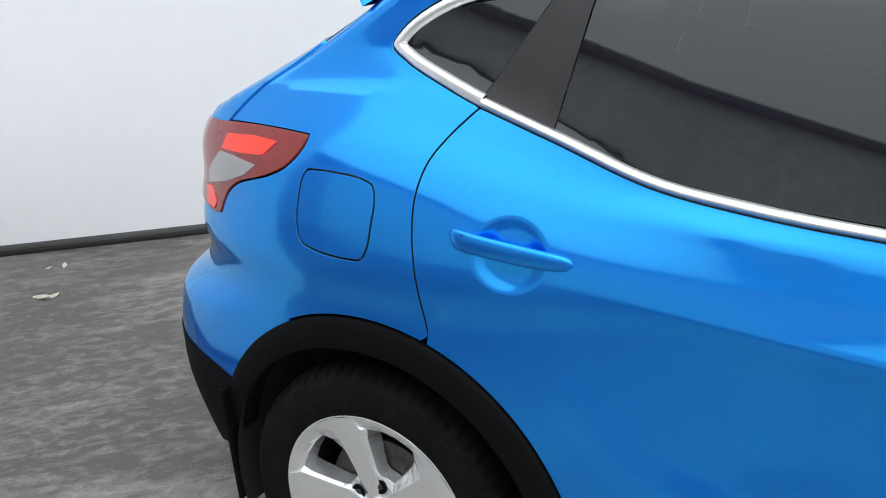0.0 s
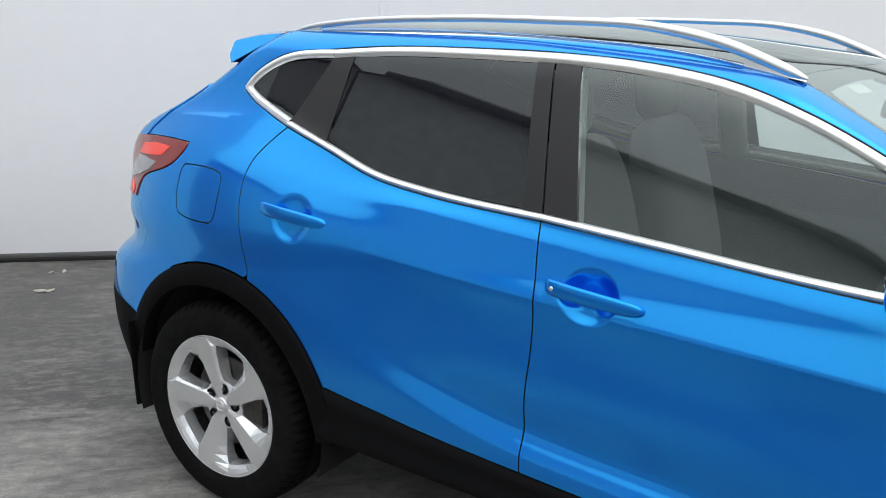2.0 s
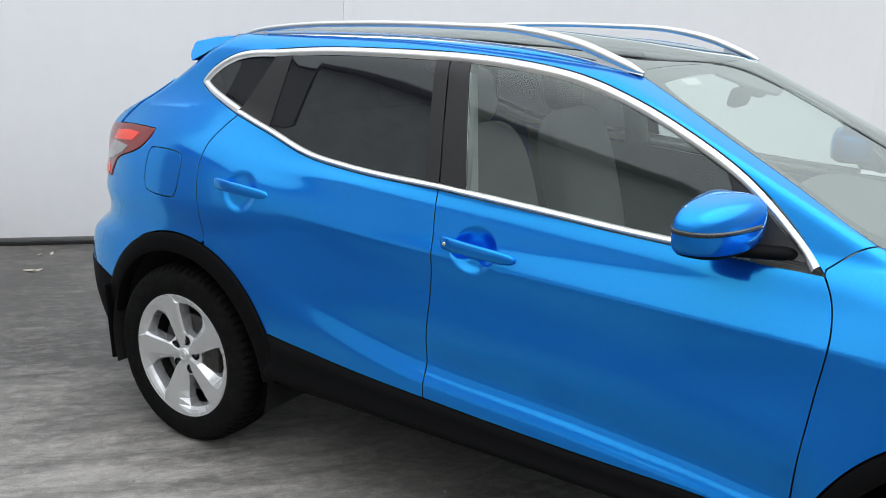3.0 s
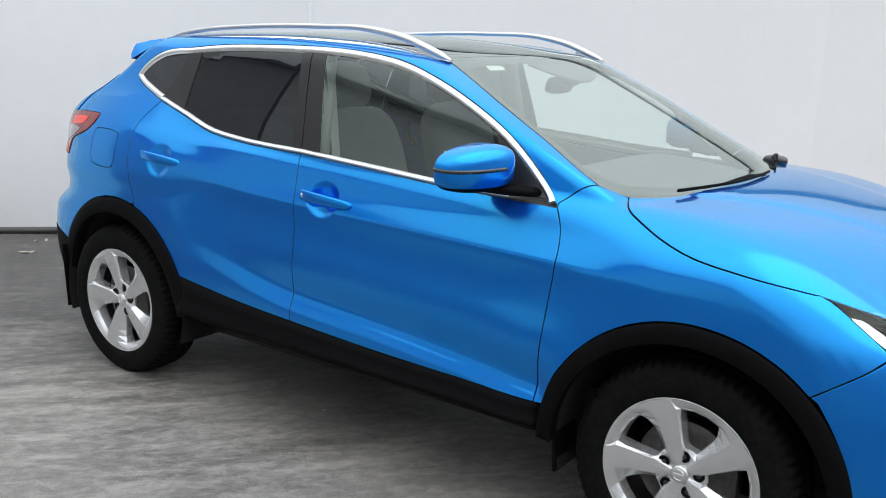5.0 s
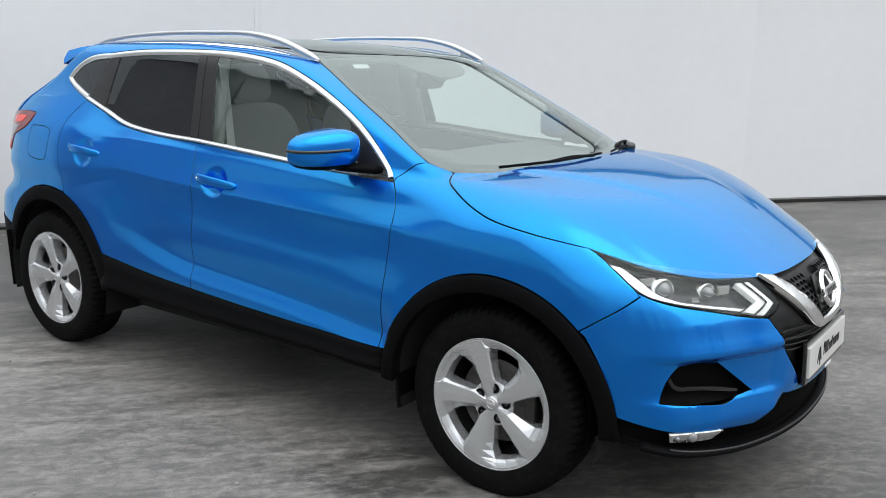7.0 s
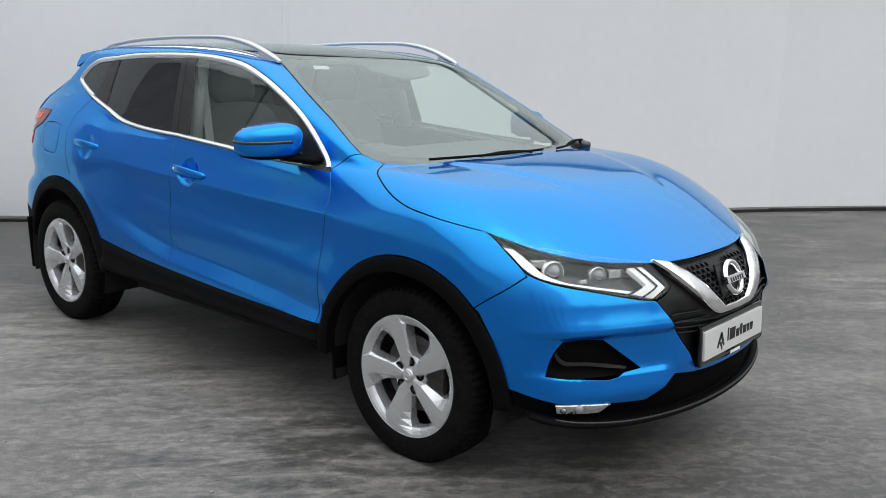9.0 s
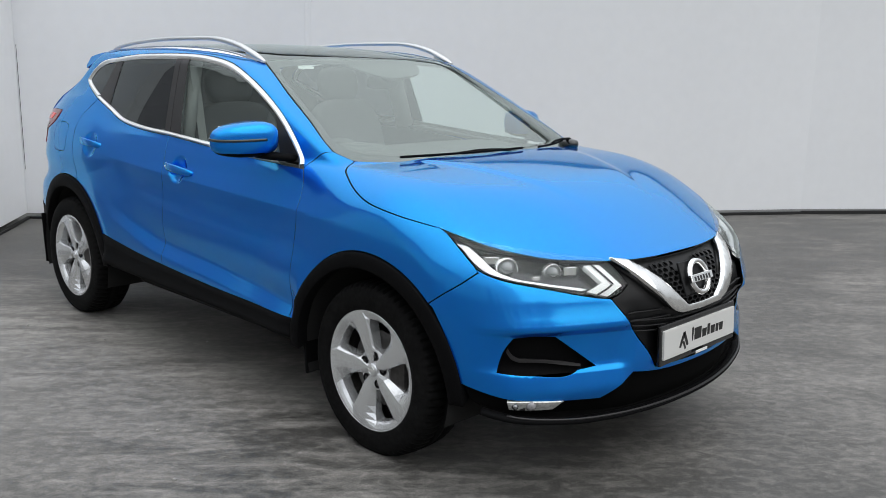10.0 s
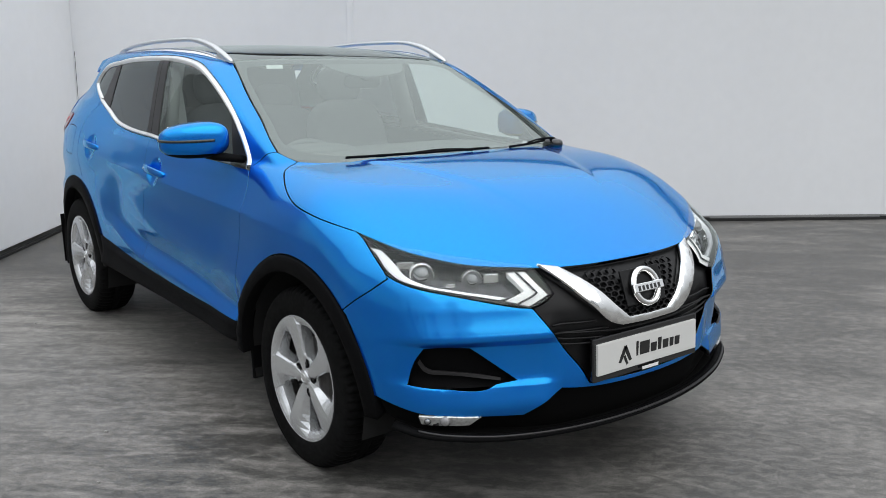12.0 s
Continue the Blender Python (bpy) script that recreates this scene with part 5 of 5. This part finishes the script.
plate = part("number_plate", box(.012, .520, .108, .003, (3.538, 0, .513), Matrix.Rotation(radians(-3), 4, "Y")), PLATE, car, "white plate with a dark emblem and bars")
part("plate_holder", box(.016, .545, .152, .005, (3.527, 0, .511), Matrix.Rotation(radians(-3), 4, "Y")), PIANO, plate)
def bar_on_plate(y0, z0, w, h, lean=0.0, material=INK, name="bar"):
    ob = part(name, box(.0015, w, h, 0, (0, 0, 0), Matrix.Rotation(radians(lean), 4, "X")), material, plate)
    ob.matrix_basis = Matrix.Translation((3.5447 + (z0 - .513) * -.052, y0, z0))


for y0, z0, w, h, ln in ((-.138, .512, .014, .062, -28), (-.112, .512, .014, .062, 28), (-.122, .490, .010, .036, 28)):
    bar_on_plate(y0, z0, w, h, ln, name="emblem")
xb = -.068
for w, h in ((.010, .052), (.050, .046), (.030, .032), (.018, .044), (.030, .032), (.020, .032), (.026, .032)):
    bar_on_plate(xb + w / 2, .494 + h / 2, w, h)
    xb += w + .008
bar_on_plate(.005, .4445, .085, .011, 0, WHITEINK)

for ow, k in ((lamp, 1), (lamp_l, -1)):
    line = nose_at([(math.atan2(y * k, x - 2.5) * .95, z) for x, y, z in spline([(3.372, -.468, .817), (3.412, -.455, .788), (3.453, -.443, .757)], .01).tolist() + spline([(3.453, -.443, .757), (3.462, -.485, .741), (3.457, -.526, .727)], .01).tolist()[1:]], -.011)
    part("guide_line", mesh_of("guide_line", *tube(line, .0035, 8)), LAMPCASE, ow)

# cowl and wipers
COWL = [HOOD_BACK[:1] + HOOD_BACK[1:], [HOOD_BACK[-1], (2.33, -.69, 1.10)], [(2.33, -.69, 1.112), (2.44, -.50, 1.10), (2.492, -.25, 1.105), (2.508, 0, 1.105)]]
panel("cowl", BLACK, both(COWL), "barrel", car, lift=-.004, gap=0, step=.03, depth=.004)
def wiper(pts, blade):
    w = part("wiper_arm", mesh_of("wiper_arm", *tube(spline(pts, .03), [*np.linspace(.009, .005, len(spline(pts, .03)))], 8, flat=.7)), BLACK, car)
    part("wiper_blade", mesh_of("wiper_blade", *tube(spline(blade, .03), .0038, 8, flat=1.4)), BLACK, w)


def on_screen(x, y, up):
    p = cast(body, *ray_barrel(np.array([[x, math.atan2(y, 1.12 - .35) * .9]])), 1.9, 200)[0]
    return (p[0], p[1], p[2] + up)


wiper([(2.545, .02, 1.118), (2.53, -.14, 1.126), (2.51, -.30, 1.118), (2.48, -.42, 1.112)], [(2.535, .12, 1.120), (2.545, -.05, 1.122), (2.53, -.25, 1.120), (2.44, -.54, 1.112)])
wiper([(2.42, .62, 1.128), (2.44, .52, 1.132), (2.48, .40, 1.124)], [(2.42, .56, 1.122), (2.475, .42, 1.118), (2.52, .25, 1.116)])
for y in (.60,):
    part("wiper_pivot", mesh_of("wiper_pivot", *pillow(.10, .07, .05, on_screen(2.42, .64, .012), power=2.6, n=12)), PIANO, car)

# ---- inside the cabin ----
def inner(name, material, outline, lift, **k):
    panel(name, material, outline, "side", car, car, lift=lift, depth=.006, step=.06, **k)


inner("door_lining", TRIM, [xz([(.50, .42), (2.18, .42)]), xz([(2.18, .42), (2.16, 1.05)]), xz(BELT[2:][::-1]), xz([BELT[2], (.50, .42)])], -.075)
for pts in (BELT,):
    for s in (-1, 1):
        line = [(x, -s * (y + .045), z - .012) for x, y, z in on_side(pts)]
        part("window_frame", mesh_of("window_frame", *tube(spline(line, .04), .013, 8)), CABIN, car)
panel("side_lining", CABIN, [on_side(GAP_C), on_side(CREST), [on_side(CREST[-1:])[0], JOINT[0]], JOINT, SCREEN_EDGE, DITCH, SPOILER_SEAM, DPILLAR, LAMP_TOP, LAMP_UNDER, BUMPER_SEAM, quarter_arc], "tilt", car, car, lift=-.024, step=.03, depth=.002)
SHELL = bpy.data.materials["black_housing"]
part("floor_pan", box(1.72, 1.56, .10, .02, (1.30, 0, .375)), SHELLBLACK, car)
part("floor_pan", box(3.7, 1.36, .22, .02, (1.35, 0, .34)), SHELL, car)
part("boot_floor", box(.86, 1.24, .40, .03, (.02, 0, .70)), SHELL, car)
part("engine_block", box(1.0, 1.1, .42, .04, (2.78, 0, .62)), SHELL, car)
part("dashboard", mesh_of("dashboard", *pillow(.62, 1.44, .34, (2.14, 0, .915), Matrix.Rotation(radians(6), 4, "Y"), power=5)), TRIM, car)
part("instrument_hood", mesh_of("instrument_hood", *pillow(.26, .36, .10, (1.93, -.37, 1.07), power=3)), TRIM, car)
ring = [(1.80 + .10 * math.sin(a) * .35, -.37 + .185 * math.cos(a), .95 + .185 * math.sin(a) * .93) for a in np.linspace(0, 2 * math.pi, 49)]
wheel_ring = part("steering_wheel", mesh_of("steering_wheel", *tube(ring, .016, 10, up=(1, 0, .3))), TRIM, car)
part("wheel_hub", mesh_of("wheel_hub", *pillow(.07, .17, .12, (1.81, -.37, .945), power=3)), TRIM, wheel_ring)
def seat(y):
    s_ = part("seat", mesh_of("seat", *pillow(.52, .50, .18, (1.32, y, .62), Matrix.Rotation(radians(-8), 4, "Y"), power=4)), CLOTH, car, "dark cloth front seat")
    part("backrest", mesh_of("backrest", *pillow(.17, .50, .68, (1.02, y, .93), Matrix.Rotation(radians(-16), 4, "Y"), power=3.6)), CLOTH, s_)
    part("headrest", mesh_of("headrest", *pillow(.11, .27, .20, (.90, y, 1.345), Matrix.Rotation(radians(-10), 4, "Y"), power=3)), CLOTH, s_)


seat(-.37), seat(.37)
bench = part("rear_bench", mesh_of("rear_bench", *pillow(.55, 1.30, .22, (.55, 0, .60), power=5)), CLOTH, car, "dark cloth rear bench")
part("backrest", mesh_of("backrest", *pillow(.18, 1.28, .62, (.22, 0, .90), Matrix.Rotation(radians(-20), 4, "Y"), power=5)), CLOTH, bench)
# added dark board that blocks the bright view through the gap at the rear
part("gap_blocker", box(.02, 1.20, .50, .008, (.02, 0, 1.20), Matrix.Rotation(radians(-18), 4, "Y")), TRIM, car)
for y in (-.36, .36):
    part("headrest", mesh_of("headrest", *pillow(.10, .26, .16, (.10, y, 1.25), Matrix.Rotation(radians(-12), 4, "Y"), power=3)), CLOTH, bench)
panel("roof_lining", LINER, both([[(1.60, 0, 1.5), (1.57, -.3, 1.49), (1.54, -.56, 1.485)], DITCH[1:], on_top([(.06, -.572), (-.2, -.5), (-.35, 0)])]), "barrel", car, lift=-.035, step=.06, depth=.004,
      holes=[both([[(1.42, 0, 1.5), (1.40, -.46, 1.49)], on_top([(1.40, -.46), (.35, -.46)]), on_top([(.35, -.46), (.34, 0)])])])
part("rear_view_mirror", mesh_of("rear_view_mirror", *pillow(.035, .20, .065, (1.70, .02, 1.385), Matrix.Rotation(radians(12), 4, "Y"), power=4)), TRIM, car)
part("mirror_mount", mesh_of("mirror_mount", *pillow(.09, .09, .05, (1.74, .02, 1.42), Matrix.Rotation(radians(25), 4, "Y"), power=3)), TRIM, car)
for s in (-1, 1):
    part("pillar_lining", mesh_of("pillar_lining", *tube([(1.06, s * .645, 1.47), (1.10, s * .73, 1.10)], .03 if s < 0 else .05, 10)), LINER if s < 0 else CABIN, car)
part("seat_belt", box(.004, .045, .50, .001, (1.10, -.66, 1.20), Matrix.Rotation(radians(6), 4, "X")), LINER, car)

# on the windscreen: sensor cover, pale label
panel("sensor_cover", TRIM, [[(1.676, -.198, 1.482), (1.665, .04, 1.49), (1.665, .283, 1.482)], [(1.665, .283, 1.482), (1.774, .206, 1.444), (1.82, .10, 1.429), (1.836, -.071, 1.423), (1.748, -.171, 1.457), (1.676, -.198, 1.482)]], "barrel", car, lift=-.012, step=.03, depth=.01)
panel("screen_label", PLATE, [[(1.655, -.475, 1.47), (1.677, -.395, 1.47)], [(1.677, -.395, 1.47), (1.712, -.410, 1.45)], [(1.712, -.410, 1.45), (1.690, -.490, 1.45)], [(1.690, -.490, 1.45), (1.655, -.475, 1.47)]], "barrel", car, lift=-.005, step=.03, depth=.001)

# ---- dark trees beyond the yard, which shine in the lamps and paint ----
NEEDLE = mat("dark_conifer_foliage", (.018, .028, .016), .9, grain=.4, scale=3)
BARK = mat("brown_bark", (.07, .05, .035), .9, grain=.3, scale=12)


def conifer(x, y, h, seed):
    rnd = random.Random(seed)
    t = empty("tree")
    tagged(t, "tall dark conifer at the edge of the yard", "tree", "row of conifers")
    t.matrix_world = pose(x, y, 0, 0, 0, rnd.uniform(0, 360))
    part("trunk", mesh_of("trunk", *tube([(0, 0, 0), (.05, 0, h * .5), (0, .03, h * .95)], [.16, .10, .02], 8, up=(1, 0, 0))), BARK, t)
    verts, faces = [], []
    for i in range(420):
        k = rnd.random() ** .8
        z = h * (.08 + .92 * k)
        r = (1.02 - k) ** .8 * h * .17 * math.sqrt(rnd.random()) * rnd.uniform(.8, 1.25)
        a = rnd.uniform(0, 2 * math.pi)
        c = Vector((r * math.cos(a), r * math.sin(a), z))
        e = rnd.uniform(.12, .30)
        for q in range(2):
            u = Vector((rnd.gauss(0, 1), rnd.gauss(0, 1), rnd.gauss(0, .6))).normalized() * e
            w = Vector((rnd.gauss(0, 1), rnd.gauss(0, 1), rnd.gauss(0, .6))).normalized() * e * .6
            b = len(verts)
            verts += [c - u, c + w, c + u, c - w]
            faces.append((b, b + 1, b + 2, b + 3))
    part("crown", mesh_of("crown", verts, faces, False), NEEDLE, t)


TREES = ((26, -16, 8.5), (29, -12, 7.2), (30, -8.5, 9.0), (31, -5, 6.8), (32, -1.5, 8.2), (31, 2, 7.4), (31, 5.5, 8.8), (29, 9, 7.0), (27, -20, 7.8), (22, -24, 9.2), (17, -27, 7.5), (12, -28, 8.4))
for i, (x, y, h) in enumerate(TREES):
    conifer(x, y, h, i)

# ---- litter on the ground ----
LEAF = mat("pale_dry_leaf", (.42, .40, .34), .8, grain=.2, scale=60)
STONE = mat("grey_grit", (.30, .29, .28), .9, grain=.3, scale=90)


def leaf(x, y, w, turn):
    n = 7
    verts, faces = [], []
    for i in range(n):
        k = i / (n - 1)
        half = w * .22 * math.sin(math.pi * min(max(k, .04), .96)) ** .8
        verts += [((k - .5) * w, -half, .003 + .008 * k * k), ((k - .5) * w, 0, .002 + .003 * math.sin(k * 3)), ((k - .5) * w, half, .004 + .010 * k)]
    for i in range(n - 1):
        faces += [(3 * i, 3 * i + 3, 3 * i + 4, 3 * i + 1), (3 * i + 1, 3 * i + 4, 3 * i + 5, 3 * i + 2)]
    me = mesh_of("fallen_leaf", verts, faces)
    me.materials.append(LEAF)
    ob = tagged(new("fallen_leaf", me), "small pale dry leaf on the concrete", "leaf", "fallen leaves")
    ob.matrix_world = pose(x, y, .001, 0, 0, turn)


for x, y, w, a in ((-2.40, .055, .085, 20), (-2.36, .085, .06, 75), (-2.62, .36, .05, 130), (-2.66, .30, .035, 40)):
    leaf(x, y, w, a)


def pebble(x, y, r, seed):
    rnd = random.Random(seed)
    bm = bmesh.new()
    bmesh.ops.create_icosphere(bm, subdivisions=2, radius=r)
    for v in bm.verts:
        v.co *= 1 + rnd.uniform(-.12, .12)
        v.co.z *= .6
    me = bpy.data.meshes.new("pebble")
    bm.to_mesh(me)
    bm.free()
    me.materials.append(STONE)
    ob = tagged(new("pebble", me), "tiny grey stone lying on the concrete", "pebble", "loose stones")
    ob.matrix_world = pose(x, y, r * .5)


for i, (x, y, r) in enumerate(((1.91, -1.38, .008), (1.02, -.62, .007), (.62, -1.0, .005), (2.35, -1.55, .006), (4.25, .75, .008), (1.42, -1.86, .006), (.1, -1.2, .006))):
    pebble(x, y, r, i)
